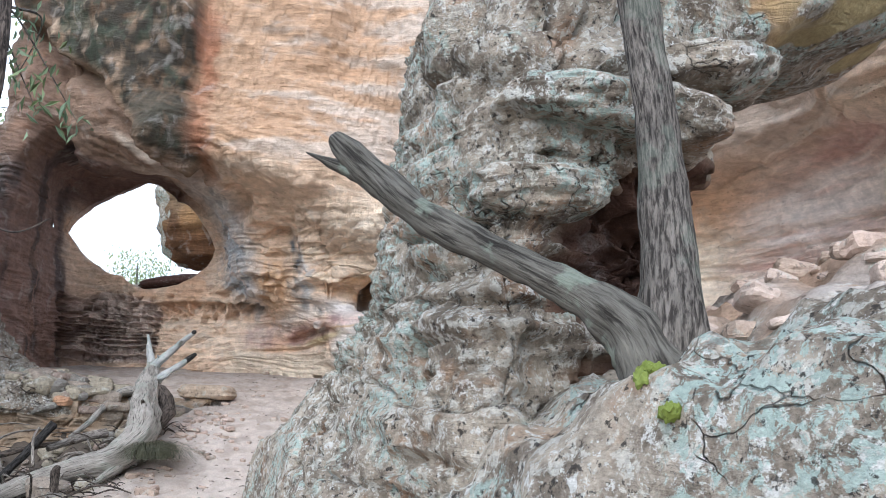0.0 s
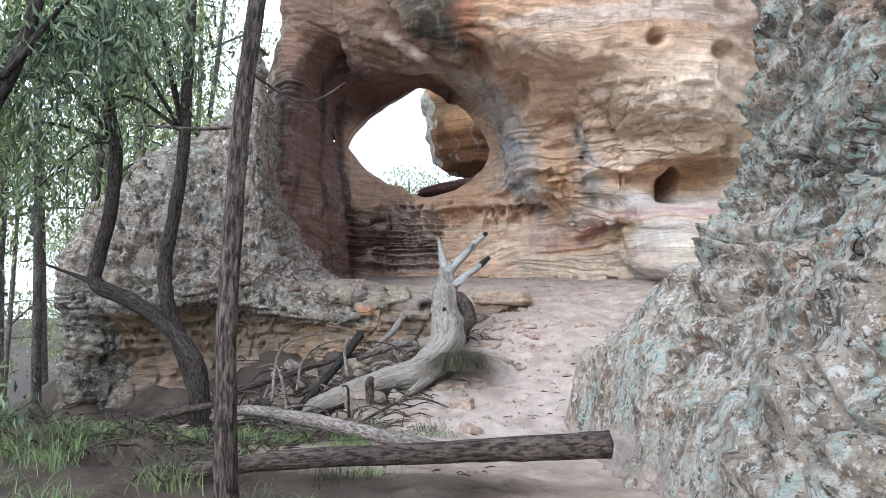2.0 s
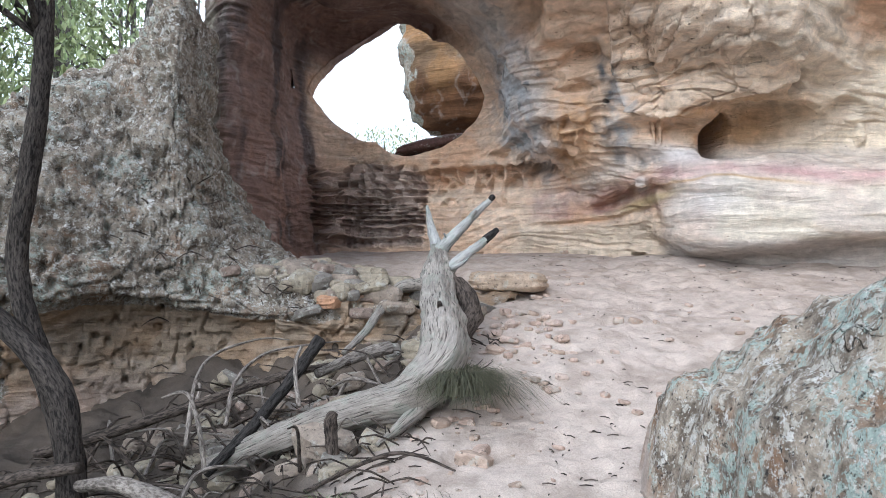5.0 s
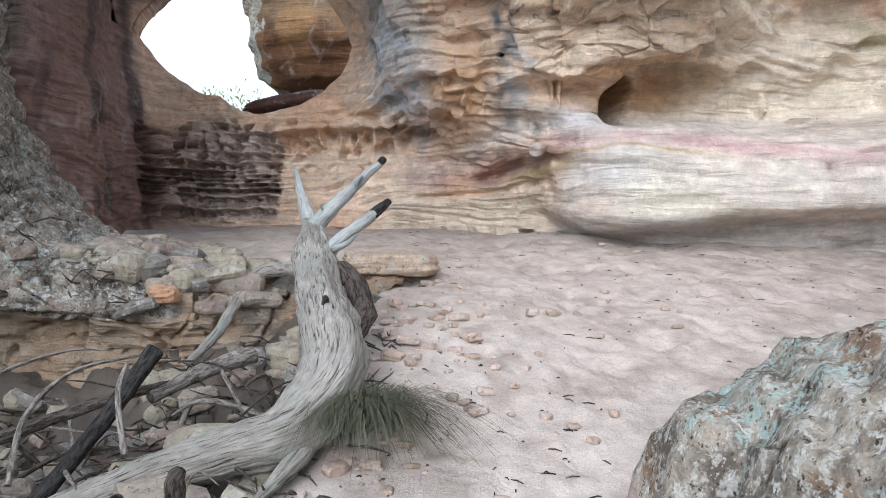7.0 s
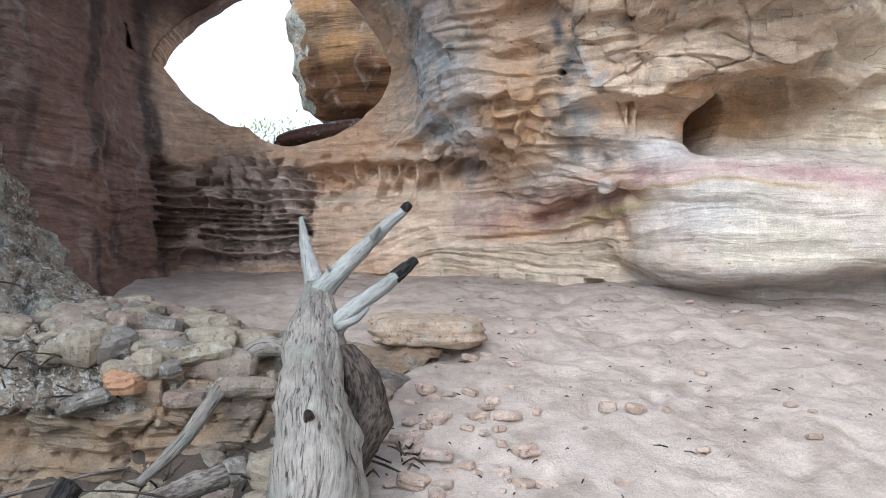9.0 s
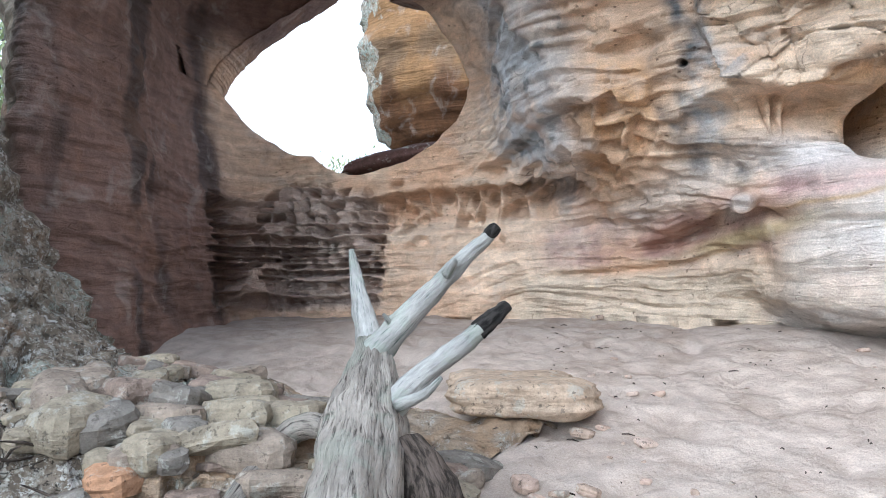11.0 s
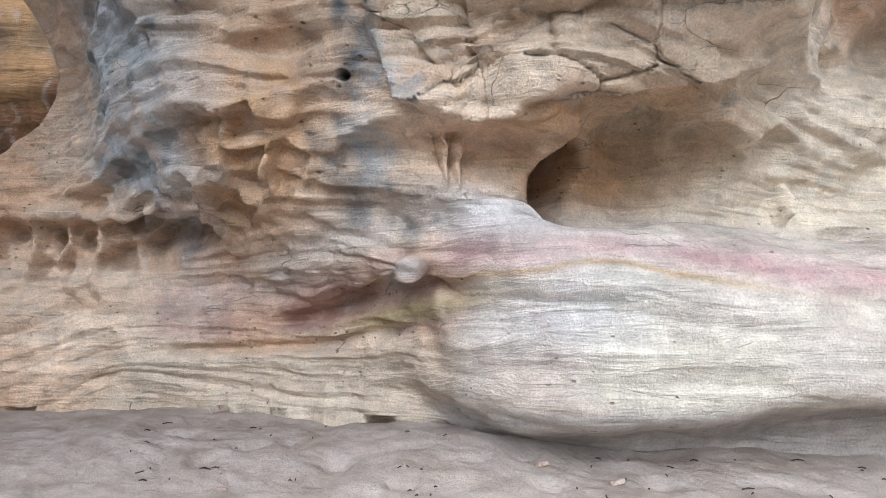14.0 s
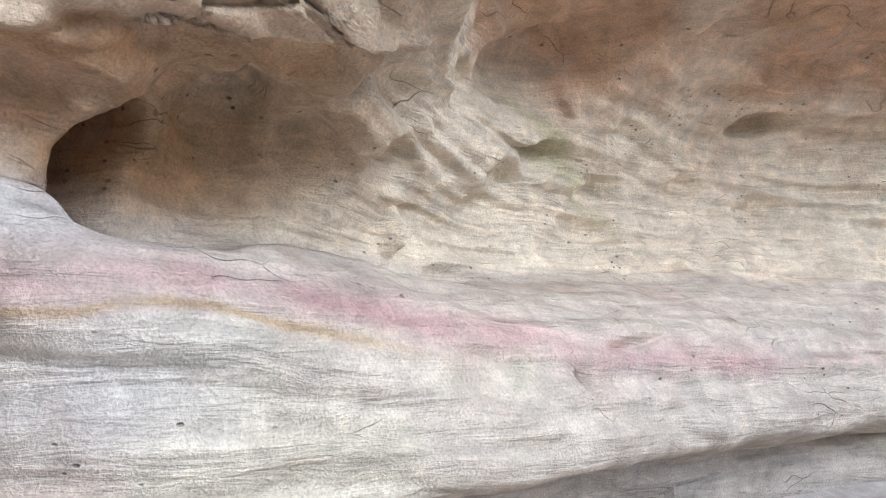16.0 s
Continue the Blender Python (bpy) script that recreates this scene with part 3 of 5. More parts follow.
def build_wall():
    per = [10, 40, 40, 44, 44, 84, 110, 90, 96, 48, 52, 78, 88, 84, 76, 46, 34, 12]
    nv = 440
    p, back = loft(STATIONS, per, nv)
    nu = p.shape[0]
    q, o = p.reshape(-1, 3), outward(p, back).reshape(-1, 3)
    x, y, z = q.T
    main = step(-6.0, -4.6, x) * step(12.0, 12.8, y)
    lower = step(4.6, 3.4, z)
    # broad swells, bedding ledges that dip gently, and grain; the bench is rubbed smooth
    bench = step(-2.55, -2.2, x) * step(3.38, 3.25, z) * step(12.5, 13.2, y)
    calm = 1 - 0.6 * bench
    d = (fbm(q * 0.7, 4, 1) * 0.22 + fbm(q * 2.2, 4, 2) * 0.10) * calm
    upper = step(5.0, 5.8, z)
    bed = z + 0.10 * x * main * (1 - upper) + 0.30 * x * upper + 0.25 * fbm(q * 0.5, 3, 5)
    d = d + (fbm(np.c_[x * 0.35, y * 0.35, bed * 5.5], 3, 6) * 0.13 * calm + fbm(np.c_[x * 0.9, y * 0.9, bed * 17], 2, 7) * 0.05 * (1 - 0.9 * bench)) * (0.5 + 0.5 * main)
    saw = bed * 4.5 + 1.2 * fbm(q * 0.9, 3, 9)
    d = d + ((saw - np.floor(saw)) - 0.5) * 0.07 * upper * main
    saw = bed * 11 + 1.6 * fbm(q * 0.8, 3, 10) + 0.35 * x
    d = d + ((saw - np.floor(saw)) - 0.5) * 0.035 * upper * main * step(-0.15, 0.15, fbm(q * 0.7, 3, 11))
    d = d + (fbm(q * np.array([7, 7, 16]), 3, 8) * 0.025 + fbm(q * np.array([14, 14, 30]), 2, 18) * 0.008) * (1 - 0.9 * bench)
    fold = z * 3.2 + 0.5 * x + 1.3 * fbm(q * 0.9, 4, 28)
    d = d + bench * 0.05 * (np.abs(2 * (fold - np.floor(fold)) - 1) ** 0.6 - 0.5)
    flow = step(-1.3, -0.5, x) * step(3.3, 3.6, z) * step(5.4, 4.8, z) * step(12.5, 13.2, y)
    d = d + flow * (ridged(q * np.array([1.0, 1.0, 1.5]) + 0.3 * fbm(q, 3, 19)[:, None], 4, 20) * 0.12 - 0.066)
    d = d + step(4.8, 6.0, x) * (0.45 * fbm(np.c_[x * 0.25, y * 0.25, z * 2.2 + 0.3 * fbm(q * 0.5, 3, 23)], 3, 24))
    # scalloped hollows above the bench
    f1, f2, tag = cells(np.c_[x * 1.5 + 0.5 * fbm(q, 3, 30), z * 2.6], 31)
    d = d - step(0.5, 0.08, f1) * 0.16 * step(3.3, 3.6, z) * step(5.0, 4.2, z) * step(-5.0, -3.6, x) * step(0.3, 0.5, tag) * (1 - spot(x, z, -2.2, 3.6, 0.6, 0.25, 0, 4))
    # cluster of small rounded cavities left of the dark streak
    c1, c2, ct = cells(np.c_[x * 4.2 + z * 0.8, z * 4.6] + 0.3 * np.c_[fbm(q * 3, 2, 36), fbm(q * 3, 2, 37)], 38)
    d = d - 0.14 * spot(x, z, -3.75, 3.62, 0.55, 0.34, 20, 4) * step(0.04, 0.3, c2 - c1) * step(0.15, 0.4, ct)
    # the broken plate under the brow, sharp along its lower edge
    lower_edge = np.interp(x, [-3.0, -2.9, -2.78, -2.52, -2.2, -1.9, -1.67, -1.2, -0.9], [4.3, 4.08, 3.86, 3.74, 3.76, 3.79, 3.86, 3.99, 4.12]) + 0.06 * fbm(q * 3.5, 3, 39)
    plate = step(-0.015, 0.02, z - lower_edge) * step(-3.02, -2.94, x) * step(-0.72, -0.84, x + 0.2 * fbm(q * 2, 3, 32)) * step(5.2, 4.7, z) * step(12.5, 13.2, y)
    e1, e2, et = cells(np.c_[x * 1.7 + z * 0.5, z * 3.4 - 0.35 * x] + 0.5 * np.c_[fbm(q * 1.5, 3, 33), fbm(q * 1.5, 3, 34)], 35)
    flake = z * 5.0 - 1.3 * x + 1.6 * fbm(q * 1.1, 3, 29)
    d = d + plate * (0.14 + 0.04 * et - 0.045 * step(0.05, 0.01, e2 - e1) + 0.07 * ((flake - np.floor(flake)) - 0.5))
    # the hollow below it with its two little props, and the dark hole
    d = d - 0.20 * spot(x, z, -2.3, 3.56, 0.5, 0.15, 4, 4) * step(13.2, 13.8, y)
    d = d - 0.42 * spot(x, z, -1.15, 3.52, 0.62, 0.26, 14, 4) * step(13.2, 13.8, y)
    d = d - 0.95 * spot(x, z, -1.60, 3.42, 0.20, 0.13, 25, 4) * step(13.2, 13.8, y)
    for px in (-2.45, -2.37):
        d = d + 0.16 * spot(x, z, px, 3.52, 0.03, 0.12, 0, 4) * step(13.2, 13.8, y)
    d = d + 0.22 * spot(x, z, 0.30, 3.48, 0.06, 0.13, 0, 4) * step(13.2, 13.8, y)
    # the knob and the overhung lens of soft rock beside the bench
    d = d + 0.20 * spot(x, z, -2.66, 2.88, 0.11, 0.10, 0, 4)
    d = d - 0.16 * spot(x, z, -2.75, 2.68, 0.55, 0.085, 9, 4) - 0.10 * spot(x, z, -3.3, 2.62, 0.35, 0.07, 4, 4)
    d = d - 0.10 * step(-4.9, -4.6, x) * step(-2.4, -2.8, x) * np.exp(-(((z - 2.42 - 0.04 * (x + 3)) / 0.05) ** 2))
    # the lumpy grey beam that slants down over the window, undercut below
    over = z - 6.5 + 0.8 * (x + 5.9) + 0.5 * fbm(q * 1.3, 3, 55)
    front = step(14.6, 13.9, y) * step(-9.3, -8.6, x)
    beam = step(-0.06, 0.08, over) * step(-4.55, -4.75, x + 0.2 * fbm(q * 1.5, 3, 56)) * front
    d = d + beam * (0.30 + 0.35 * fbm(q * 1.8, 3, 57)) - 0.25 * front * step(-0.9, -0.2, over) * step(0.0, -0.1, over) * step(-4.4, -4.9, x)
    d = d + 0.4 * spot(x, z, -5.2, 6.15, 0.5, 0.5, 20, 4) * front
    # honeycomb weathering low on the back wall
    ragged = 0.9 * fbm(q * 1.4, 3, 53)
    comb = step(-9.1, -8.8, x) * step(-6.65, -6.95, x + 0.5 * ragged) * step(1.95, 2.1, z) * step(3.66, 3.5, z + 0.25 * ragged) * step(16.6, 17.0, y)
    row = (z + 0.10 * fbm(q * 2.0, 3, 44) + 0.03 * x) / (0.17 + 0.05 * step(2.9, 2.4, z))
    level = np.floor(row).astype(np.int64)
    cell = x * (4.6 + 2.4 * hash3(level, level, level, 43)) + 7.7 * hash3(level, level, level + 1, 43) + 0.9 * fbm(q * 3.2, 3, 45)
    col = np.floor(cell).astype(np.int64)
    tag = hash3(level, col, level, 46)
    v, u = np.abs(2 * (row - level) - 1), np.abs(2 * (cell - col) - 1)
    u = np.where(hash3(level, col, level, 48) < 0.22, u * 0.6, u)
    hole = step(1.0, 0.55, np.hypot(v, u * 0.95)) + step(0.95, 0.6, v) * step(0.98, 0.7, u)
    hole = np.clip(hole, 0, 1) * (0.35 + 0.65 * tag) * step(0.08, 0.2, tag)
    d = d - comb * (0.36 * hole - 0.07)
    shelf = z * 2.9 + 0.25 * fbm(q * 1.2, 3, 52)
    d = d + comb * 0.10 * ((shelf - np.floor(shelf)) - 0.5)
    # the long niche beside it, with a lip above and small arches inside
    lip = 3.48 + 0.10 * fbm(q * 1.6, 3, 54) + 0.03 * (x + 5.7)
    niche = step(-7.0, -6.7, x) * step(-4.45, -4.75, x) * step(0.02, -0.05, z - lip) * step(-0.62, -0.3, z - lip) * step(16.4, 16.9, y)
    arc = x * 3.1 + 0.6 * fbm(q * 2.2, 3, 58)
    arc = np.abs(2 * (arc - np.floor(arc)) - 1)
    d = d - niche * (0.12 + 0.16 * step(0.95, 0.5, arc)) + 0.07 * step(-7.0, -6.7, x) * step(-4.45, -4.75, x) * np.exp(-(((z - lip - 0.06) / 0.07) ** 2)) * step(16.4, 16.9, y)
    pits = step(-6.9, -6.4, x) * step(-4.2, -4.8, x) * step(2.7, 2.9, z) * step(3.75, 3.55, z)
    g1, g2, gt = cells(np.c_[x * 3.6, z * 4.6] + 0.3 * np.c_[fbm(q * 3, 2, 47), fbm(q * 3, 2, 48)], 49)
    d = d - pits * 0.17 * step(0.45, 0.15, g1) * step(0.3, 0.45, gt)
    # deep pockets
    for cx, cz, rx, rz, dep, tilt in POCKETS:
        d = d - dep * spot(x, z, cx, cz, rx, rz, tilt, 4) * step(11.5, 12.2, y)
    w = np.clip(step(0.97, 1.1, arch_inside(x, z)) + step(16.6, 16.2, y), 0.15, 1)
    d = d * w
    soft = d.reshape(nu, nv).copy()
    for k in range(3):
        soft[1:-1] = (soft[:-2] + 2 * soft[1:-1] + soft[2:]) / 4
        soft[:, 1:-1] = (soft[:, :-2] + 2 * soft[:, 1:-1] + soft[:, 2:]) / 4
    rub = np.clip(bench + 0.5 * flow, 0, 1)
    d = d * (1 - rub) + soft.ravel() * rub
    q = q + o * d[:, None]
    x, y, z = q.T
    # stains, plus shade painted into the honeycomb, bench foot, roof and under the beam
    n1, n2, n3 = fbm(q * 0.8, 4, 60), fbm(q * 2.6, 4, 61), fbm(q * np.array([0.6, 0.6, 4]), 4, 62)
    n4 = fbm(q * 5, 4, 63)
    c = np.array([0.73, 0.53, 0.37]) + 0 * q
    c = lay(c, (0.80, 0.65, 0.50), step(-0.1, 0.25, n3) * 0.8)
    c = lay(c, (0.63, 0.37, 0.21), step(0.06, 0.3, n1) * 0.6)
    c = lay(c, (0.84, 0.75, 0.60), step(-2.6, -0.6, x + n1) * step(5.4, 4.2, z + n1) * 0.85)
    c = lay(c, (0.68, 0.42, 0.22), spot(x, z, -1.6, 3.62, 1.15, 0.30, 8, 4) * (0.7 + n2))
    c = lay(c, (0.60, 0.43, 0.25), spot(x, z, -0.9, 3.75, 0.7, 0.35, 8, 2) * 0.6)
    c = lay(c, (0.80, 0.64, 0.48), plate * (0.6 + n2))
    c = lay(c, (0.64, 0.40, 0.22), spot(x, z, -3.75, 3.75, 0.5, 0.5, 20, 3) * (0.75 + 2 * n2))
    c = lay(c, (0.66, 0.585, 0.505), bench * 0.95 * step(1.95, 2.06, z))
    c = lay(c, (0.58, 0.49, 0.42), bench * step(0.05, 0.3, n2) * 0.6)
    c = lay(c, (0.72, 0.67, 0.52), bench * step(0.1, 0.3, n1) * step(3.0, 2.8, z) * 0.5)
    # grey foot below the nose, darkened to suggest the undercut's shade
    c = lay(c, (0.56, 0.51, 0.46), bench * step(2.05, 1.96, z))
    c = lay(c, (0.72, 0.70, 0.69), bench * spot(x, z, -1.7, 2.6, 0.5, 0.28, 10) * 0.6)
    seam = 3.02 - 0.13 * np.clip(x + 2.2, 0, 2.2) + 0.22 * n1
    pinkk = step(-2.7, -2.2, x) * np.exp(-(((z - seam) / 0.12) ** 2)) * np.clip(0.85 + 1.2 * n3 + 0.9 * n2 - 0.16 * np.maximum(0, x), 0, 1)
    c = lay(c, (0.58, 0.32, 0.33), pinkk * 0.75)
    c = lay(c, (0.50, 0.33, 0.14), step(-2.7, -2.3, x) * step(0, -1.2, x) * np.exp(-(((z - seam + 0.12) / 0.022) ** 2)) * 0.7)
    c = lay(c, (0.44, 0.28, 0.235), step(-4.9, -4.3, x) * step(-2.1, -2.6, x) * step(2.45, 2.6, z + 0.2 * n2) * step(3.05, 2.9, z + 0.2 * n2) * (0.7 + n4))
    c = lay(c, (0.44, 0.25, 0.19), spot(x, z, -3.2, 2.72, 0.4, 0.11, 4, 3) * (0.6 + 2 * n4))
    c = lay(c, (0.44, 0.35, 0.17), spot(x, z, -2.6, 2.64, 0.5, 0.09, 10, 3) * 0.8)
    c = lay(c, (0.55, 0.50, 0.46), spot(x, z, -2.66, 2.89, 0.11, 0.09, 0, 3) * 0.9)
    c = lay(c, (0.62, 0.53, 0.41), step(-5.4, -4.8, x) * step(-2.2, -2.6, x) * step(2.45, 2.3, z) * 0.8)
    c = lay(c, (0.60, 0.53, 0.47), spot(x, z, -3.2, 3.10, 0.9, 0.20, 18, 3) * 0.7)
    c = lay(c, (0.68, 0.65, 0.64), spot(x, z, -2.1, 3.22, 0.55, 0.16, -6, 3) * 0.8)
    grey_a = spot(x + 0.5 * n2, z, -4.6, 4.3, 0.5, 1.25, 12, 3)
    c = lay(c, (0.53, 0.55, 0.57), grey_a * (0.9 + 1.2 * n2))
    c = lay(c, (0.17, 0.19, 0.20), grey_a * step(0.12, 0.3, n4) * 0.8)
    c = lay(c, (0.50, 0.49, 0.48), step(16.6, 15.6, y) * spot(x, z, -5.6, 5.2, 0.7, 0.8, -35, 4) * 0.7)
    streak = spot(x + 0.35 * n2, z, -3.1, 3.95, 0.13, 0.75, 4, 3)
    c = lay(c, (0.13, 0.14, 0.15), streak * (0.8 + 1.5 * n4))
    c = lay(c, (0.36, 0.41, 0.45), spot(x + 0.3 * n2, z, -2.95, 3.75, 0.12, 0.5, 4, 3) * (0.8 + 1.5 * n4))
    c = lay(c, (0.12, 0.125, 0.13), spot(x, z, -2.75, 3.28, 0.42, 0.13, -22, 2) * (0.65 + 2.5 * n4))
    c = lay(c, (0.60, 0.485, 0.41), comb * 0.95)
    # cell floors darkened in the colour, as shade inside the holes
    c = lay(c, (0.38, 0.265, 0.21), comb * step(0.3, 0.7, hole) * 0.3)
    c = lay(c, (0.40, 0.27, 0.215), step(-7.6, -8.4, x) * step(3.9, 3.2, z) * 0.5)
    # reddish-brown arch roof, its paint deepened for the shade up there
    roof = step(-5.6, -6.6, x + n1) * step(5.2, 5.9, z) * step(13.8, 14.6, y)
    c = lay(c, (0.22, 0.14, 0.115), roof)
    leftwall = step(-7.5, -8.1, x + 0.4 * n1) * step(17.3, 16.7, y + 0.4 * n1)
    c = lay(c, (0.25, 0.155, 0.125), leftwall * 0.97)
    c = lay(c, (0.085, 0.07, 0.066), leftwall * 0.85 * step(0.0, 0.22, fbm(q * np.array([1.6, 1.6, 0.35]), 4, 66)))
    c = lay(c, (0.32, 0.14, 0.05), leftwall * step(0.10, 0.3, fbm(q * np.array([1.4, 1.4, 0.7]), 4, 67)) * step(14.6, 13.8, y) * step(4.2, 3.4, z) * 0.8)
    face = step(-6.8, -5.6, x) * step(14.3, 13.6, y) * step(5.2, 5.7, z)
    c = lay(c, (0.47, 0.29, 0.17), face * 0.85)
    c = lay(c, (0.58, 0.47, 0.38), face * step(-0.06, 0.14, n3 + 0.10 * (x + 2.2)) * 0.9)
    c = lay(c, (0.36, 0.15, 0.08), spot(x + 0.4 * n2, z, -4.55, 7.4, 0.28, 1.1, 0, 4) * front * 0.85)
    c = lay(c, (0.33, 0.135, 0.07), spot(x, z, -4.6, 5.9, 0.3, 0.5, 12, 3) * front * 0.85)
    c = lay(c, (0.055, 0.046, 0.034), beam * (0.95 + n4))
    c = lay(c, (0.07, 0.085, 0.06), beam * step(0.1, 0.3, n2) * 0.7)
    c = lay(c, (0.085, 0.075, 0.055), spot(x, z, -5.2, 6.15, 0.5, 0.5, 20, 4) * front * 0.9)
    c = lay(c, (0.30, 0.19, 0.12), beam * np.exp(-(((over - 0.1) / 0.12) ** 2)) * 0.7)
    outer = step(-8.6, -9.0, x + 0.3 * n2) * step(15.5, 14.5, y)
    c = lay(c, (0.19, 0.165, 0.135), outer * (0.9 + n4))
    c = lay(c, (0.30, 0.28, 0.23), outer * step(0.05, 0.25, n2) * 0.8)
    # brown rock under the beam, with the overhang's shade in its colour
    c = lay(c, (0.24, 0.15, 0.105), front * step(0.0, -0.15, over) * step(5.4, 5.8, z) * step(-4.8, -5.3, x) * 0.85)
    c = lay(c, (0.66, 0.56, 0.46), spot(x, z, -6.0, 5.9, 0.6, 0.09, -34, 4) * step(14.6, 14.0, y) * 0.85)
    east = step(4.8, 6.0, x)
    n5 = fbm(q * np.array([0.25, 0.25, 3.2]), 4, 68)
    c = lay(c, (0.68, 0.51, 0.44), east * 0.95)
    c = lay(c, (0.86, 0.76, 0.69), east * step(-0.1, 0.08, n5))
    c = lay(c, (0.50, 0.30, 0.25), east * step(-0.12, -0.25, n5) * 0.8)
    c = lay(c, (0.40, 0.34, 0.18), east * step(5.3, 5.6, z + 0.4 * n1) * 0.8)
    c = lay(c, (0.48, 0.47, 0.22), spot(x, z, 1.7, 4.2, 0.8, 0.08, -28, 3) * 0.5)
    c = c * 0.92 + 0.08 * c.mean(1)[:, None]
    faces = quads(nu, nv)
    inside = (arch_inside(x, z) < 0.99) & (y > 16.3) & np.tile(np.arange(nv) < 8.2 / 12 * nv, nu)
    keep = ~inside[faces].any(1)
    faces = faces[keep]
    # carry the rim of the window back through the rock
    e = np.sort(np.concatenate([faces[:, [0, 1]], faces[:, [1, 2]], faces[:, [2, 3]], faces[:, [3, 0]]]), 1)
    key, count = np.unique(e[:, 0].astype(np.int64) * (nu * nv) + e[:, 1], return_counts=True)
    rim = np.stack([key // (nu * nv), key % (nu * nv)], 1)[count == 1]
    rim = rim[((arch_inside(x, z) < 1.25) & (y > 15.8))[rim].all(1)]
    ids = np.unique(rim)
    k = (1 + 0.05 * fbm(q[ids] * 3, 3, 90)) / np.clip(arch_inside(x[ids], z[ids]), 0.93, 1.07)
    q[ids, 0], q[ids, 2] = ARCH_MID[0] + (x[ids] - ARCH_MID[0]) * k, ARCH_MID[1] + (z[ids] - ARCH_MID[1]) * k
    base, link = len(q), {}
    rings = []
    for s, dep in enumerate((0.25, 0.6, 1.1)):
        grow = 1 + (0.05, 0.14, 0.30)[s]
        r = q[ids].copy()
        r[:, 0] = ARCH_MID[0] + (r[:, 0] - ARCH_MID[0]) * grow
        r[:, 2] = ARCH_MID[1] + (r[:, 2] - ARCH_MID[1]) * grow
        r[:, 1] += dep
        rings.append(r)
    where = {int(k): n for n, k in enumerate(ids)}
    extra = []
    for a, b in rim.tolist():
        ia, ib = where[a], where[b]
        last = (a, b)
        for s in range(3):
            na, nb = base + s * len(ids) + ia, base + s * len(ids) + ib
            extra.append((last[0], last[1], nb, na))
            last = (na, nb)
    verts = np.vstack([q] + rings)
    cols = np.vstack([c] + [c[ids] * 0.9] * 3)
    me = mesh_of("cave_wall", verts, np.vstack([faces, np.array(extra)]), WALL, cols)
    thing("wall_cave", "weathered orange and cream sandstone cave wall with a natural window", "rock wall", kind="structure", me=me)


POCKETS = [(-3.45, 4.56, 0.28, 0.12, 0.35, 0), (-0.62, 4.02, 0.10, 0.14, 0.4, -25), (-4.45, 3.30, 0.26, 0.11, 0.25, 0), (-3.12, 4.0, 0.03, 0.03, 0.2, 0), (1.2, 4.7, 0.5, 0.22, 0.35, 20), (0.75, 3.28, 0.16, 0.04, 0.12, 0), (-1.65, 5.35, 0.12, 0.10, 0.35, 0), (-0.65, 5.2, 0.16, 0.12, 0.3, 0), (0.72, 2.55, 0.035, 0.09, 0.12, 20), (1.25, 2.78, 0.25, 0.02, 0.10, 6), (3.7, 4.7, 0.25, 0.12, 0.3, 10), (-4.2, 5.1, 0.3, 0.2, 0.3, 0)]


# ---- rocks ----
def blob(centre, radii, seed, rough=0.22, nu=72, nv=44, square=2.6, strata=0.05, turn=0.0, flat=None):
    """A weathered block: a rounded box with swells, ledges and cracks."""
    u, v = np.linspace(0, 2 * np.pi, nu, endpoint=False), np.linspace(-np.pi / 2, np.pi / 2, nv)
    uu, vv = np.meshgrid(u, v, indexing="ij")
    d = np.stack([np.cos(uu) * np.cos(vv), np.sin(uu) * np.cos(vv), np.sin(vv)], -1).reshape(-1, 3)
    k = (np.abs(d) ** square).sum(1) ** (-1 / square)
    p = d * k[:, None] * np.array(radii)
    s = np.mean(radii)
    n = fbm(p * 0.9 / s + seed, 5, seed) * rough * 2 + ridged(p * 2.2 / s + seed, 4, seed + 3) * rough * 0.35 - rough * 0.25
    n = n + strata * 2 * fbm(np.c_[p[:, :2] * 0.5 / s, p[:, 2] * 7 / s] + seed, 3, seed + 5)
    p = p * (1 + n)[:, None]
    if flat is not None:
        p[:, 2] = np.maximum(p[:, 2], flat)
    c, s2 = math.cos(radians(turn)), math.sin(radians(turn))
    p = np.c_[p[:, 0] * c - p[:, 1] * s2, p[:, 0] * s2 + p[:, 1] * c, p[:, 2]]
    return p + np.array(centre), quads(nu, nv, True)


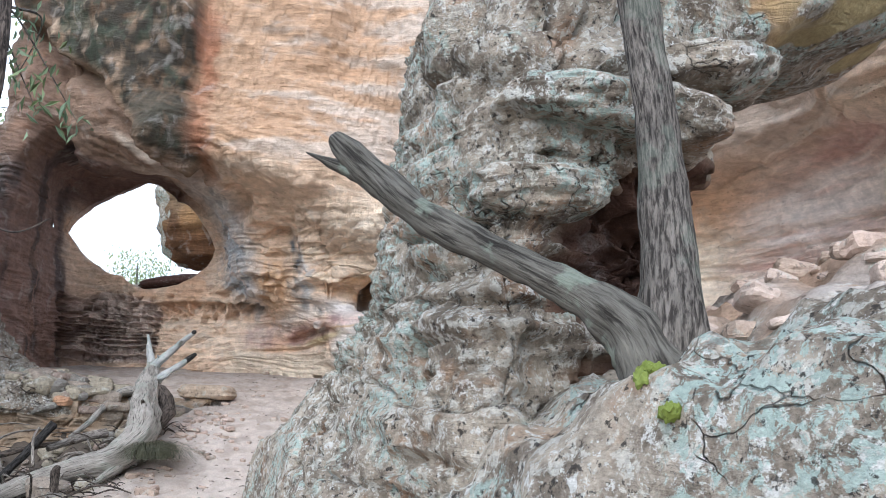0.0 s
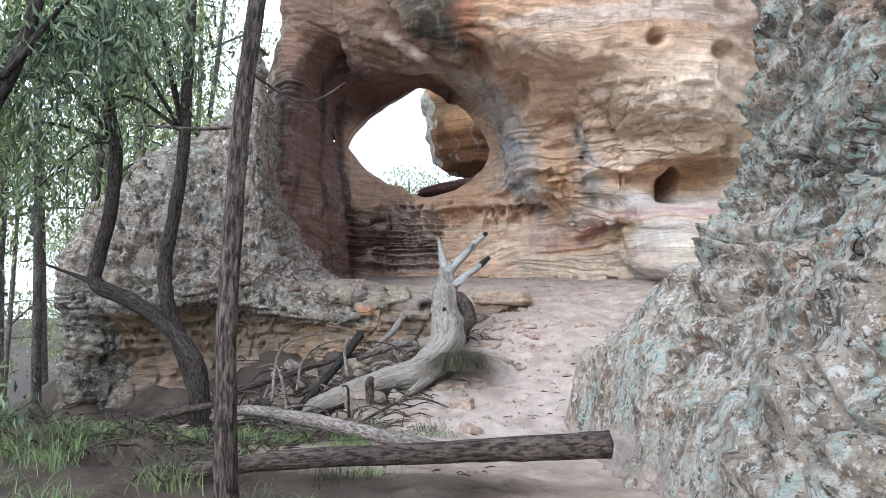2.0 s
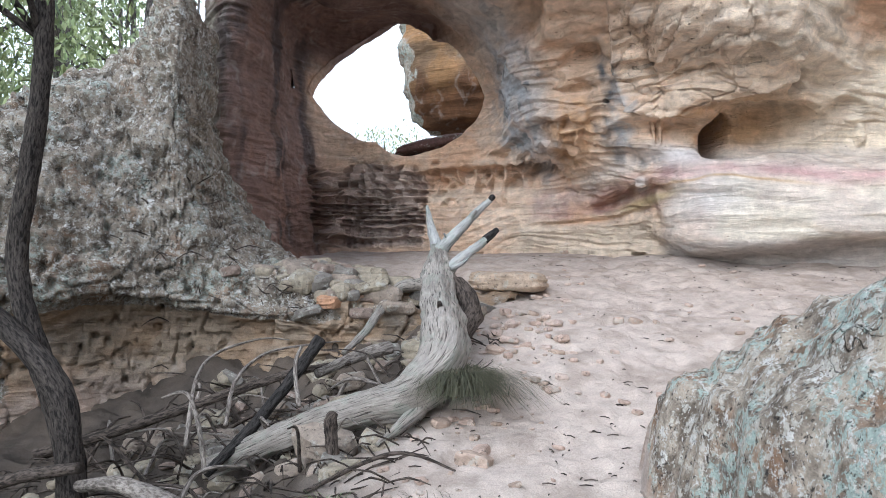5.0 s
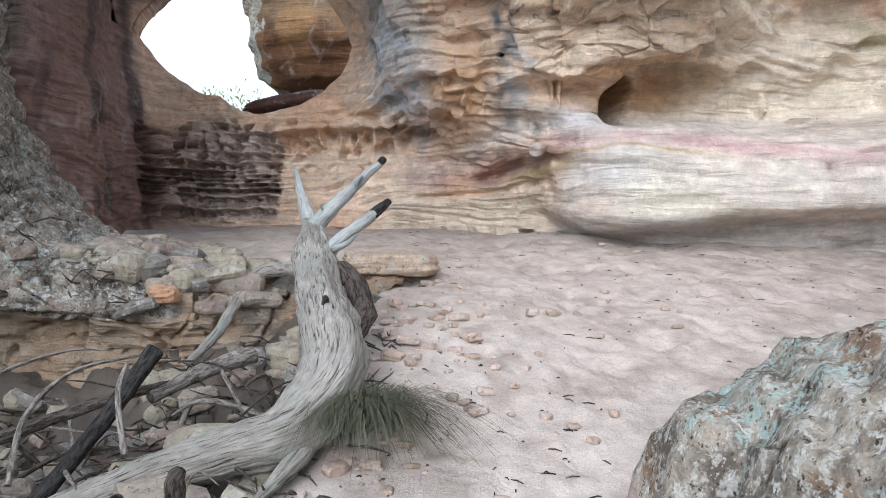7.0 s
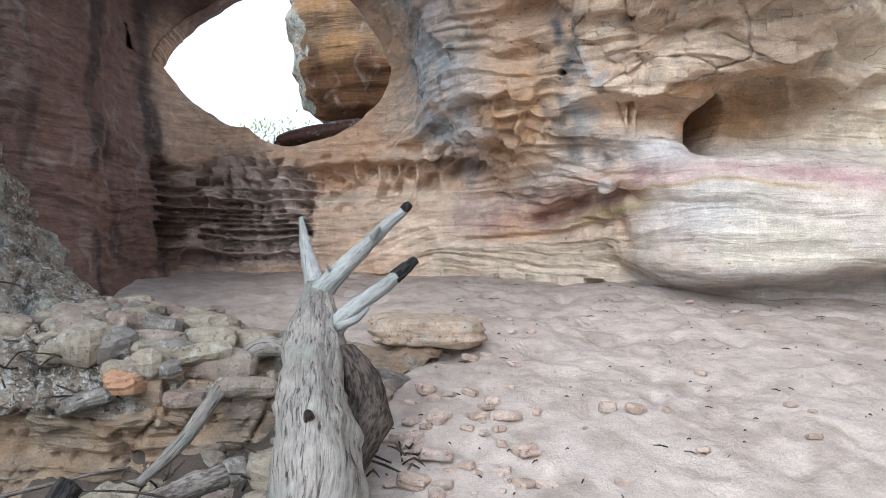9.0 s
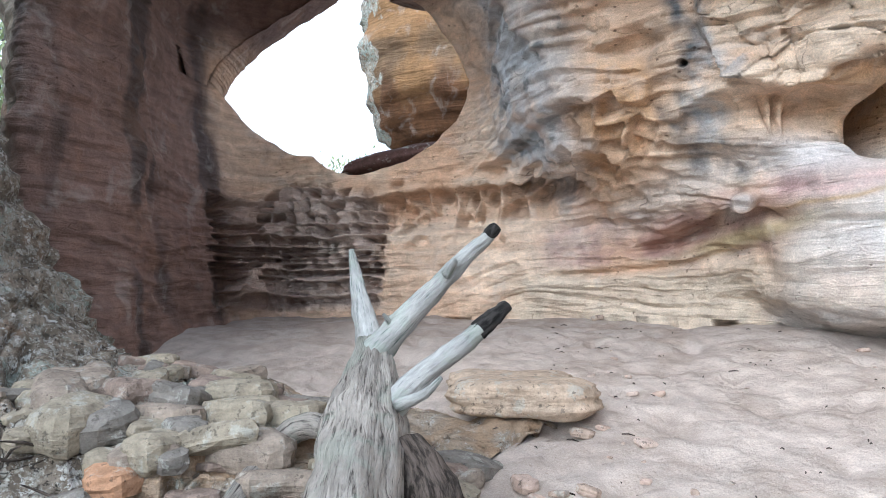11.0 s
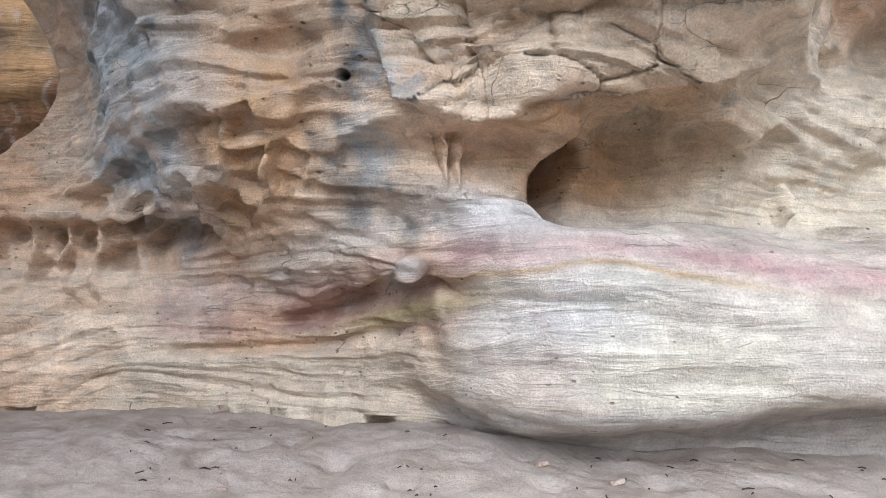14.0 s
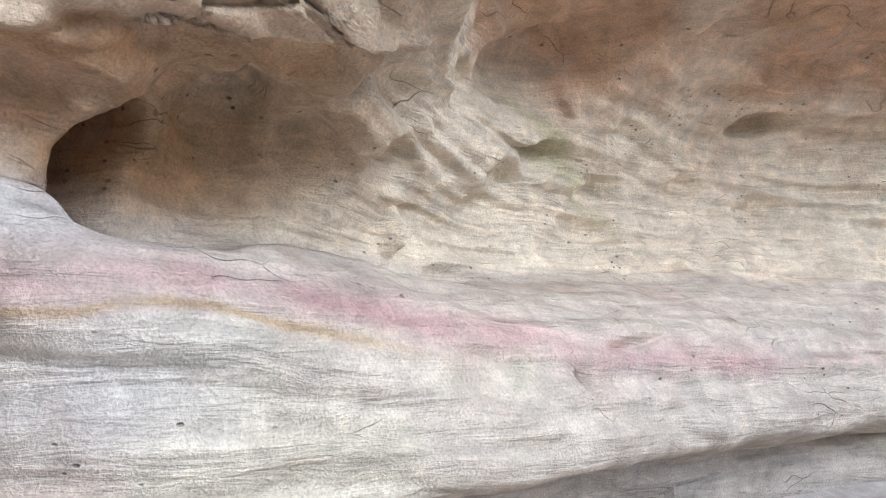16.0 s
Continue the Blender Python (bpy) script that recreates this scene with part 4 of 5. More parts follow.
LEFT_ROCK = [
    (-10.3, 11.2, -75, [0, -0.5, 0.1, 0.3, 0.1, 0.8, 0.0, 1.2, 0.0, 1.4, 0.1, 1.9, 0.3, 2.5, 0.7, 3.0, 1.3, 3.2, 2.4, 2.0]),
    (-9.6, 9.5, -25, [0, -0.6, 0.1, 0.2, 0.1, 0.8, 0.0, 1.2, 0.0, 1.5, 0.1, 2.0, 0.35, 2.6, 0.8, 3.0, 1.4, 3.3, 2.6, 2.0]),
    (-8.7, 9.7, 30, [0.3, -0.6, 0.5, 0.2, 0.4, 0.9, 0.05, 1.25, 0.0, 1.45, 0.1, 2.0, 0.4, 2.7, 0.8, 3.2, 1.4, 3.5, 2.8, 2.2]),
    (-7.7, 10.6, 37, [0.6, -0.5, 0.75, 0.3, 0.55, 0.95, 0.05, 1.3, 0.0, 1.5, 0.2, 2.2, 0.45, 3.1, 0.8, 3.9, 1.3, 4.4, 2.7, 4.2]),
    (-7.3, 10.98, 37, [0.45, -0.4, 0.55, 0.35, 0.4, 0.95, 0.0, 1.2, 0.0, 1.45, 0.12, 2.1, 0.25, 3.2, 0.45, 4.4, 1.0, 5.6, 2.3, 5.9]),
    (-6.9, 11.25, 32, [0.35, -0.3, 0.45, 0.35, 0.3, 0.85, 0.0, 1.1, 0.05, 1.4, 0.3, 1.75, 0.7, 1.9, 1.2, 2.2, 1.7, 2.7, 2.6, 3.2]),
    (-6.2, 11.5, 25, [0.15, -0.1, 0.2, 0.4, 0.15, 0.75, 0.0, 0.95, 0.05, 1.15, 0.3, 1.45, 0.7, 1.6, 1.1, 1.65, 1.6, 1.6, 2.4, 1.3]),
    (-5.6, 11.8, 20, [0.0, 0.1, 0.1, 0.5, 0.1, 0.75, 0.05, 0.95, 0.15, 1.1, 0.4, 1.3, 0.7, 1.4, 1.1, 1.45, 1.6, 1.45, 2.2, 1.2]),
    (-5.0, 12.1, 10, [0.0, 0.4, 0.05, 0.7, 0.1, 0.85, 0.15, 1.0, 0.25, 1.12, 0.45, 1.22, 0.7, 1.28, 1.0, 1.32, 1.4, 1.3, 1.8, 1.1]),
    (-4.5, 12.7, -30, [0.0, 0.6, 0.05, 0.8, 0.1, 0.9, 0.15, 1.0, 0.25, 1.08, 0.4, 1.14, 0.6, 1.18, 0.8, 1.2, 1.0, 1.2, 1.3, 1.0]),
]
TOWER = [
    (2.0, 6.8, 85, [0.3, 1.2, 0.3, 1.7, 0.2, 2.1, 0.1, 2.5, 0.0, 2.9, 0.1, 3.4, 0.3, 4.2, 0.6, 5.1, 1.0, 5.6]),
    (1.5, 4.7, 75, [0.2, 1.2, 0.3, 1.8, 0.3, 2.3, 0.2, 2.8, 0.05, 3.1, 0.0, 3.4, 0.2, 4.2, 0.5, 5.1, 1.0, 5.6]),
    (1.12, 3.45, 10, [0.1, 1.2, 0.2, 1.6, 0.4, 1.9, 0.9, 2.05, 0.9, 2.4, 0.0, 2.72, 0.0, 3.0, 0.7, 4.5, 1.6, 5.6]),
    (0.78, 3.1, -5, [0.0, 1.2, 0.05, 1.6, 0.25, 1.88, 0.9, 1.98, 0.9, 2.3, 0.0, 2.55, 0.1, 3.0, 0.7, 4.5, 1.6, 5.6]),
    (0.42, 2.95, -20, [0.0, 1.2, 0.0, 1.6, 0.1, 1.85, 0.6, 1.95, 0.6, 2.25, 0.0, 2.42, 0.1, 2.8, 0.8, 4.4, 1.7, 5.6]),
    (0.22, 2.85, -35, [-0.1, 1.0, -0.1, 1.4, -0.02, 1.75, 0.02, 2.05, 0.05, 2.3, 0.12, 2.6, 0.45, 3.3, 0.9, 4.7, 1.7, 5.5]),
    (-0.1, 3.25, -55, [-0.3, 0.2, -0.2, 0.9, -0.1, 1.35, 0.0, 1.75, 0.05, 2.1, 0.1, 2.5, 0.25, 3.2, 0.6, 4.4, 1.4, 5.4]),
    (-0.35, 4.1, -75, [-0.5, 0.2, -0.35, 0.9, -0.15, 1.35, 0.0, 1.75, 0.05, 2.1, 0.1, 2.5, 0.2, 3.2, 0.45, 4.4, 1.3, 5.4]),
    (-0.6, 6.0, -80, [-0.6, 0.1, -0.4, 0.8, -0.15, 1.3, 0.02, 1.7, 0.1, 2.1, 0.12, 2.6, 0.2, 3.3, 0.35, 4.4, 1.2, 5.4]),
    (-0.85, 7.1, -55, [-0.9, 0.1, -0.6, 0.8, -0.35, 1.2, -0.1, 1.7, 0.05, 2.1, 0.25, 2.6, 0.45, 3.3, 0.75, 4.2, 1.5, 5.2]),
    (0.2, 8.0, -140, [-0.3, 0.1, -0.2, 0.8, -0.1, 1.2, 0.0, 1.7, 0.1, 2.1, 0.2, 2.6, 0.4, 3.3, 0.7, 4.2, 1.4, 5.2]),
    (2.0, 7.6, -180, [-0.3, 0.1, -0.2, 0.8, -0.1, 1.2, 0.0, 1.7, 0.1, 2.1, 0.2, 2.6, 0.4, 3.3, 0.7, 4.2, 1.4, 5.2]),
]


def rock_sheet(name, stations, per, nv, seed, material, ledge=1.0):
    p, back = loft(stations, per, nv)
    q, o = p.reshape(-1, 3), outward(p, back).reshape(-1, 3)
    d = fbm(q * 0.9, 4, seed) * 0.28 + ridged(q * 2.0, 5, seed + 1) * 0.06 - 0.035
    bed = q[:, 2] + 0.10 * fbm(q * 0.7, 3, seed + 2)
    s = bed * 7 + fbm(q * 1.5, 3, seed + 3)
    d = d + ledge * ((s - np.floor(s)) - 0.5) * 0.05 * step(-0.1, 0.15, fbm(q * 0.9, 3, seed + 7))
    d = d + ledge * fbm(np.c_[q[:, :2] * 0.6, bed * 8], 4, seed + 4) * 0.10 + fbm(q * 6, 4, seed + 5) * 0.05 + fbm(q * 16, 2, seed + 6) * 0.012
    g1, g2, gt = cells(np.c_[q[:, 0] * 1.5 + q[:, 1] * 1.2, q[:, 2] * 2.6] + 0.6 * np.c_[fbm(q * 1.3, 3, seed + 8), fbm(q * 1.3, 3, seed + 9)], seed)
    d = d + (gt - 0.5) * 0.07 - 0.06 * step(0.08, 0.0, g2 - g1)
    h1, h2, ht = cells(np.c_[q[:, 0] + q[:, 1], q[:, 2]] * 4.0, seed + 5)
    d = d - 0.12 * step(0.30, 0.1, h1) * step(0.70, 0.76, ht)
    k1, k2, kt = cells(np.c_[q[:, 0] * 1.2 + q[:, 1], q[:, 2] * 1.5] * 7.0 + 0.5 * np.c_[fbm(q * 4, 2, seed + 11), fbm(q * 4, 2, seed + 12)], seed + 9)
    d = d - 0.05 * step(0.35, 0.12, k1) * step(0.6, 0.68, kt)
    q = q + o * d[:, None]
    return q, o, p.shape


def build_big_rocks():
    q, o, (nu, nv, _) = rock_sheet("boulder", LEFT_ROCK, [24, 44, 60, 60, 44, 40, 44, 40, 24], 170, 130, LICHEN)
    x, y, z = q.T
    n1, n2 = fbm(q * 1.2, 4, 140), fbm(q * 4, 4, 141)
    c = np.array([0.36, 0.285, 0.21]) + 0 * q
    c = lay(c, (0.42, 0.28, 0.17), step(-0.1, 0.2, n1) * 0.6)
    c = lay(c, (0.45, 0.36, 0.30), step(0.5, 0.1, z + 0.4 * n1) * 0.8)
    # recess on the right: dark brown holds its shade, orange is bare rock
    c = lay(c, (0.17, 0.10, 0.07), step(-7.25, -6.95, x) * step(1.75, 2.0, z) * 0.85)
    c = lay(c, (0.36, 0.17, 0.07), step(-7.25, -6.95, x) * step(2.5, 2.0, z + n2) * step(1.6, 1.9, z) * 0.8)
    crust = step(0.95, 1.2, z + 0.22 * n1 + 0.10 * (x + 7)) + step(-8.6, -9.2, x)
    crust = crust * (1 - step(-7.2, -6.95, x - 0.25 * (z - 2)) * step(1.75, 2.0, z)) * (1 - 0.55 * step(-6.4, -5.6, x))
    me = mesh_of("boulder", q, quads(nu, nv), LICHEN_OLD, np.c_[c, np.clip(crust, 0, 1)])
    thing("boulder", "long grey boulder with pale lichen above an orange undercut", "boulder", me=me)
    SURFACES.append(me)
    # the low outcrop beside the path: a stepped slope
    nx, ny = 230, 360
    gx, gy = np.meshgrid(np.linspace(-2.9, 5.0, nx), np.linspace(0.5, 11.2, ny), indexing="ij")
    x, y = gx.ravel(), gy.ravel()
    p = np.c_[x, y, 0 * x]
    edge = np.interp(y, [0.5, 1.2, 2.0, 2.6, 3.2, 4.7, 6, 7.3, 8.4, 9.5, 10.1, 11], [1.3, 0.55, 0.05, -0.25, -0.55, -1.0, -1.3, -1.75, -2.2, -2.45, -1.95, -0.6])
    s = x - edge + fbm(p * 1.3, 4, 70) * 0.3
    top = np.interp(y, [0.5, 2, 2.6, 3, 5, 6.5, 7.4, 8.2, 8.8, 9.5, 11], [1.15, 1.3, 1.35, 1.3, 1.3, 1.4, 1.7, 1.5, 1.36, 1.12, 1.0]) + 0.5 * np.clip(x - 0.1, 0, 1.6) * step(6, 4, y) + 0.08 * np.clip(x + 2.0, 0, 1.4) * step(7.2, 8.2, y)
    g = ground_z(x, y) - 0.3
    z = g + (top - g) * (0.66 * step(0.0, 0.25, s) + 0.34 * step(0.12, 0.8 - 0.4 * step(3.2, 2.4, y), s))
    stairs = z * 6 + fbm(p * 1.1, 3, 71)
    z = z + (np.floor(stairs) + step(0.5, 0.95, stairs - np.floor(stairs)) - stairs) * 0.11 * step(0, 0.1, s)
    z = z + (fbm(p * 1.6, 4, 73) * 0.18 + fbm(p * 5, 4, 72) * 0.10 + fbm(p * 14, 3, 74) * 0.03) * step(0, 0.2, s)
    q = np.c_[x, y, z]
    n1 = fbm(q * 1.6, 4, 75)
    c = lay(np.array([0.42, 0.36, 0.315]) + 0 * q, (0.44, 0.31, 0.225), step(0.0, 0.3, n1))
    dirt = step(0.85, 1.15, x + 0.3 * n1) * step(5, 4, y)
    crust = (0.4 + 0.6 * step(0.2, 0.4, z - ground_z(x, y) + 0.3 * n1)) * (1 - 0.6 * dirt) * (1 - 0.35 * step(9.2, 9.8, y + n1))
    me = mesh_of("rock_outcrop", q, quads(nx, ny)[:, ::-1], LICHEN, np.c_[c, crust])
    thing("rock_outcrop", "low stepped rock ledge covered in turquoise lichen beside the path", "rock", me=me)
    SURFACES.append(me)
    q, o, (nu, nv, _) = rock_sheet("tower", TOWER, [10, 26, 26, 26, 20, 34, 44, 64, 50, 30, 10], 210, 170, LICHEN_DRY, 1.3)
    n1 = fbm(q * 1.6, 4, 175)
    c = lay(np.array([0.29, 0.215, 0.155]) + 0 * q, (0.38, 0.25, 0.16), step(-0.05, 0.3, n1))
    # the hollow's shade is painted in as a very dark brown
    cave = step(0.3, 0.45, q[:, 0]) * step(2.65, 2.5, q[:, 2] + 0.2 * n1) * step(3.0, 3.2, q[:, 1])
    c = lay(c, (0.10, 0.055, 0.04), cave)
    crust = (0.58 + 0.42 * step(0.2, -0.06, fbm(q * 0.8, 3, 176) + 0.3 * n1)) * (1 - cave) * (1 - 0.25 * step(0.8, 1.3, q[:, 0]))
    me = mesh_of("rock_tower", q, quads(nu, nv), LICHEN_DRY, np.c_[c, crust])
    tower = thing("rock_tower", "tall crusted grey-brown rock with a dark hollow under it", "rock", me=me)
    # ledges about the hollow, and the brow that leans out over the gully behind
    for name, at, size, seed, lean, bare in (("ledge", (0.33, 3.0, 2.30), (0.27, 0.24, 0.10), 31, 4, 0.3), ("ledge", (0.62, 3.02, 2.63), (0.48, 0.34, 0.11), 32, -6, 0.3), ("ledge", (0.95, 3.1, 2.85), (0.4, 0.3, 0.10), 33, 10, 0.4), ("brow", (1.45, 4.35, 4.15), (1.75, 0.85, 0.95), 34, 30, 0.8)):
        v, f = blob((0, 0, 0), size, seed, 0.16, 90, 56, 3.2, 0.07)
        ca, sa = math.cos(radians(lean)), math.sin(radians(lean))
        v = np.c_[v[:, 0] * ca - v[:, 2] * sa, v[:, 1], v[:, 0] * sa + v[:, 2] * ca] + np.array(at)
        n1, n2 = fbm(v * 2.2, 4, seed), fbm(v * 7, 3, seed + 1)
        v = v + (0.10 * n2)[:, None] * np.array([0.4, 1.0, 0.5])
        c = lay(np.array([0.36, 0.27, 0.18]) + 0 * v, (0.45, 0.27, 0.13), step(-0.1, 0.2, n1))
        c = lay(c, (0.42, 0.37, 0.20), step(1.5, 2.1, v[:, 0] + n1) * 0.8)
        part(name, mesh_of(name, v, f, LICHEN_DRY, np.c_[c, np.clip(1 - bare * step(-0.2, 0.15, n1) * step(0.3, 1.4, v[:, 0]), 0, 1)]), tower)
    # rock beyond the window
    outer = thing("outer_boulder", "brown undercut boulder standing outside the rock window", "boulder")
    # foot is an added support, dark all over like the shaded cavity
    for name, at, size, seed in (("top", (-7.6, 24.9, 8.0), (2.25, 1.7, 2.65), 14), ("foot", (-6.4, 25.2, 3.0), (1.9, 1.3, 3.3), 19)):
        v, f = blob(at, size, seed, 0.10, 110, 70, 2.8, 0.05)
        n1, n2 = fbm(v * 1.2, 4, 180), fbm(v * 2.5, 4, 181)
        v = v + 0.12 * n2[:, None]
        c = lay(np.array([0.21, 0.14, 0.085]) + 0 * v, (0.31, 0.18, 0.085), step(-0.1, 0.2, n1))
        # underside shade painted on as a darker brown
        c = lay(c, (0.13, 0.06, 0.03), step(7.1, 6.5, v[:, 2] + n1) * 0.8)
        part(name, mesh_of(name, v, f, LICHEN_DRY, np.c_[c, np.clip(step(-9.0, -9.6, v[:, 0] + n1) + step(8.3, 8.8, v[:, 2] + 1.5 * n2) * 0.5, 0, 1)]), outer)
    v, f = blob((-6.85, 18.5, 4.10), (0.85, 0.45, 0.12), 15, 0.14, 60, 24, 3.2, 0.08, 4)
    v[:, 2] += 0.16 * (v[:, 0] + 6.85)
    thing("fallen_slab", "dark red flat stone slab lying in the rock window", "stone slab", me=mesh_of("fallen_slab", v, f, DARK_SLAB))
    v, f = blob((-7.1, 20.2, 3.35), (2.4, 1.9, 0.85), 16, 0.14, 70, 40, 2.6, 0.06)
    thing("sill_rock", "pale flat rock shelf outside the rock window", "rock", me=mesh_of("sill_rock", v, f, LICHEN_DRY, np.c_[np.array([0.45, 0.36, 0.28]) + 0 * v, np.full(len(v), 0.35)]))


# ---- heights to rest things on ----
def build_rests():
    for me in SURFACES:
        co = np.zeros(len(me.vertices) * 3, np.float32)
        me.vertices.foreach_get("co", co)
        TREES.append(BVHTree.FromPolygons(co.reshape(-1, 3).tolist(), [tuple(p.vertices) for p in me.polygons]))


TREES = []


def rest(x, y):
    best = -20.0
    for t in TREES:
        hit = t.ray_cast(Vector((x, y, 4.0 if y < 11 else 2.6)), Vector((0, 0, -1)))[0]
        if hit is not None:
            best = max(best, hit.z)
    return best


# ---- dead wood ----
def limb(name, label, category, pts, rad, mat, seed=1, sides=12, rough=0.1, group=""):
    return thing(name, label, category, group, me=wood(name, tube(pts, rad, sides, rough, seed, 10, 0.04, 0.15), mat))


def build_fallen_tree():
    t = thing("fallen_tree", "silver-grey fallen dead tree with three broken branches", "dead tree")
    part("trunk", wood("trunk", tube([(-6.0, 9.75, -0.15), (-5.5, 9.8, 0.08), (-5.0, 9.82, 0.30), (-4.55, 9.85, 0.46), (-4.2, 10.0, 0.58), (-4.08, 10.35, 0.80), (-4.22, 10.8, 1.08), (-4.42, 11.35, 1.34), (-4.6, 11.85, 1.58), (-4.74, 12.25, 1.82)], [0.10, 0.115, 0.125, 0.14, 0.185, 0.215, 0.205, 0.185, 0.15, 0.085], 48, 0.12, 3, 20, 0.05, 0.38), DEADWOOD), t)
    # bulge and broken stub on the lee of the trunk
    part("burl", wood("burl", tube([(-4.34, 11.6, 1.45), (-4.2, 11.5, 1.3), (-4.12, 11.35, 1.1), (-4.12, 11.1, 0.9)], [0.08, 0.13, 0.14, 0.06], 20, 0.2, 31, 8, 0.1, 0.25), TWIG), t, "brown rotten burl")
    tips = [([(-4.72, 12.2, 1.78), (-4.85, 12.38, 2.02), (-4.95, 12.46, 2.34)], [0.075, 0.055, 0.015], 5),
            ([(-4.72, 12.15, 1.76), (-4.5, 12.2, 2.0), (-4.28, 12.15, 2.2), (-4.05, 12.12, 2.40)], [0.08, 0.06, 0.048, 0.028], 6),
            ([(-4.52, 11.7, 1.5), (-4.4, 11.9, 1.68), (-4.2, 12.02, 1.85), (-4.0, 12.1, 2.03)], [0.07, 0.058, 0.05, 0.042], 7)]
    for pts, rad, s in tips:
        burnt = {6: 0.05, 7: 0.17}.get(s, 0)
        tip, d = np.array(pts[-1]), np.subtract(pts[-1], pts[-2])
        d = d / np.linalg.norm(d)
        b = part("branch", wood("branch", tube([*pts[:-1], tip - d * burnt], rad, 16, 0.12, s, 12, 0.05, 0.2), BLEACHED), t)
        if burnt:
            part("charred_tip", wood("charred_tip", tube([tip - d * (burnt + 0.02), tip - d * burnt * 0.5, tip], [rad[-1] * 1.02, rad[-1] * 1.05, rad[-1] * 0.7], 14, 0.3, s + 4, 10), CHARRED), b, "charred broken tip")
    for pts, rad in (([(-4.3, 12.12, 2.18), (-4.24, 12.05, 2.24)], [0.03, 0.012]), ([(-4.42, 11.75, 1.6), (-4.28, 11.7, 1.66), (-4.2, 11.68, 1.73)], [0.03, 0.022, 0.01]), ([(-4.6, 12.18, 1.92), (-4.62, 12.1, 1.99)], [0.022, 0.008])):
        part("stub", wood("stub", tube(pts, rad, 8, 0.15, 9, 6), BLEACHED), t)
    part("side_branch", wood("side_branch", tube([(-4.6, 11.75, 1.42), (-4.95, 12.2, 1.42), (-5.2, 12.3, 1.38), (-5.3, 12.05, 1.2), (-5.3, 11.5, 0.92), (-5.42, 11.2, 0.72)], [0.09, 0.075, 0.07, 0.055, 0.045, 0.025], 14, 0.14, 6, 10, 0.03, 0.2), DEADWOOD), t)
    part("root", wood("root", tube([(-4.1, 10.3, 0.62), (-4.12, 10.02, 0.48), (-4.2, 9.75, 0.36), (-4.32, 9.5, 0.24)], [0.09, 0.075, 0.05, 0.02], 12, 0.15, 12, 10, 0.04, 0.25), DEADWOOD), t)
    part("knot", wood("knot", tube([(-4.20, 10.68, 1.24), (-4.18, 10.60, 1.29)], [0.03, 0.02], 14, 0.2, 13, 6), TWIG), t, "dark knot in the trunk")
    limb("fallen_log", "dark grey fallen log lying across the path", "log", [(-4.1, 5.25, 0.32), (-3.4, 5.5, 0.42), (-2.4, 5.75, 0.5), (-1.48, 5.95, 0.58)], [0.05, 0.058, 0.068, 0.078], TWIG, 8, 20, 0.06)
    limb("fallen_bough", "grey fallen bough with a pale broken end", "fallen branch", [(-6.0, 8.3, 0.1), (-5.3, 7.9, 0.28), (-4.34, 7.4, 0.33), (-3.36, 6.8, 0.36), (-2.62, 6.32, 0.38)], [0.04, 0.05, 0.06, 0.058, 0.05], GREYTWIG, 15, 14)
    limb("dead_branch", "dark charred branch propped over the rubble", "dead branch", [(-5.85, 9.5, -0.12), (-5.68, 9.8, 0.15), (-5.5, 10.15, 0.5), (-5.32, 10.5, 0.93)], [0.04, 0.05, 0.055, 0.055], CHARRED, 16, 14, 0.14, "brush pile")
    limb("dead_branch", "grey weathered branch lying over the rubble", "dead branch", [(-5.35, 10.5, 0.6), (-5.15, 10.9, 0.72), (-4.91, 11.24, 0.8)], [0.045, 0.06, 0.07], GREYTWIG, 17, 14, 0.12, "brush pile")
    limb("dead_branch", "long dark thin branch in the brush pile", "dead branch", [(-7.7, 9.55, -0.12), (-7.0, 9.8, 0.1), (-6.3, 10.05, 0.35), (-5.6, 10.4, 0.6), (-5.15, 10.8, 0.68)], [0.05, 0.052, 0.045, 0.038, 0.025], TWIG, 18, 10, 0.12, "brush pile")
    limb("dead_branch", "dark stick lying beside the gum trees", "dead branch", [(-7.1, 8.4, -0.08), (-6.5, 8.3, 0.12), (-5.9, 8.2, 0.26)], [0.045, 0.045, 0.04], TWIG, 19, 10, 0.08, "brush pile")
    limb("dead_stump", "small upright dark broken stump", "stump", [(-4.62, 9.3, 0.0), (-4.6, 9.32, 0.2), (-4.63, 9.33, 0.42), (-4.6, 9.35, 0.5)], [0.05, 0.045, 0.05, 0.03], TWIG, 20, 12, 0.2)
    rng = random.Random(5)
    arcs = [[(-5.9, 9.3, 0.15), (-6.1, 9.7, 0.62), (-6.1, 10.0, 0.82), (-5.9, 10.4, 0.92), (-5.7, 10.6, 0.9)], [(-5.8, 9.7, 0.25), (-5.9, 10.0, 0.58), (-5.85, 10.4, 0.78), (-5.6, 10.8, 0.84), (-5.4, 11.1, 0.85)], [(-5.5, 9.0, 0.05), (-5.6, 9.05, 0.4), (-5.75, 9.1, 0.62), (-6.05, 9.2, 0.55)], [(-5.1, 9.7, 0.45), (-5.25, 9.9, 0.75), (-5.3, 10.1, 0.9)]]
    for n, a in enumerate(arcs):
        limb("dead_twig", "thin pale curved dead twig in the brush pile", "twig", a, [0.02, 0.018, 0.014, 0.01, 0.005][: len(a)], GREYTWIG, 40 + n, 7, 0.1, "brush pile")
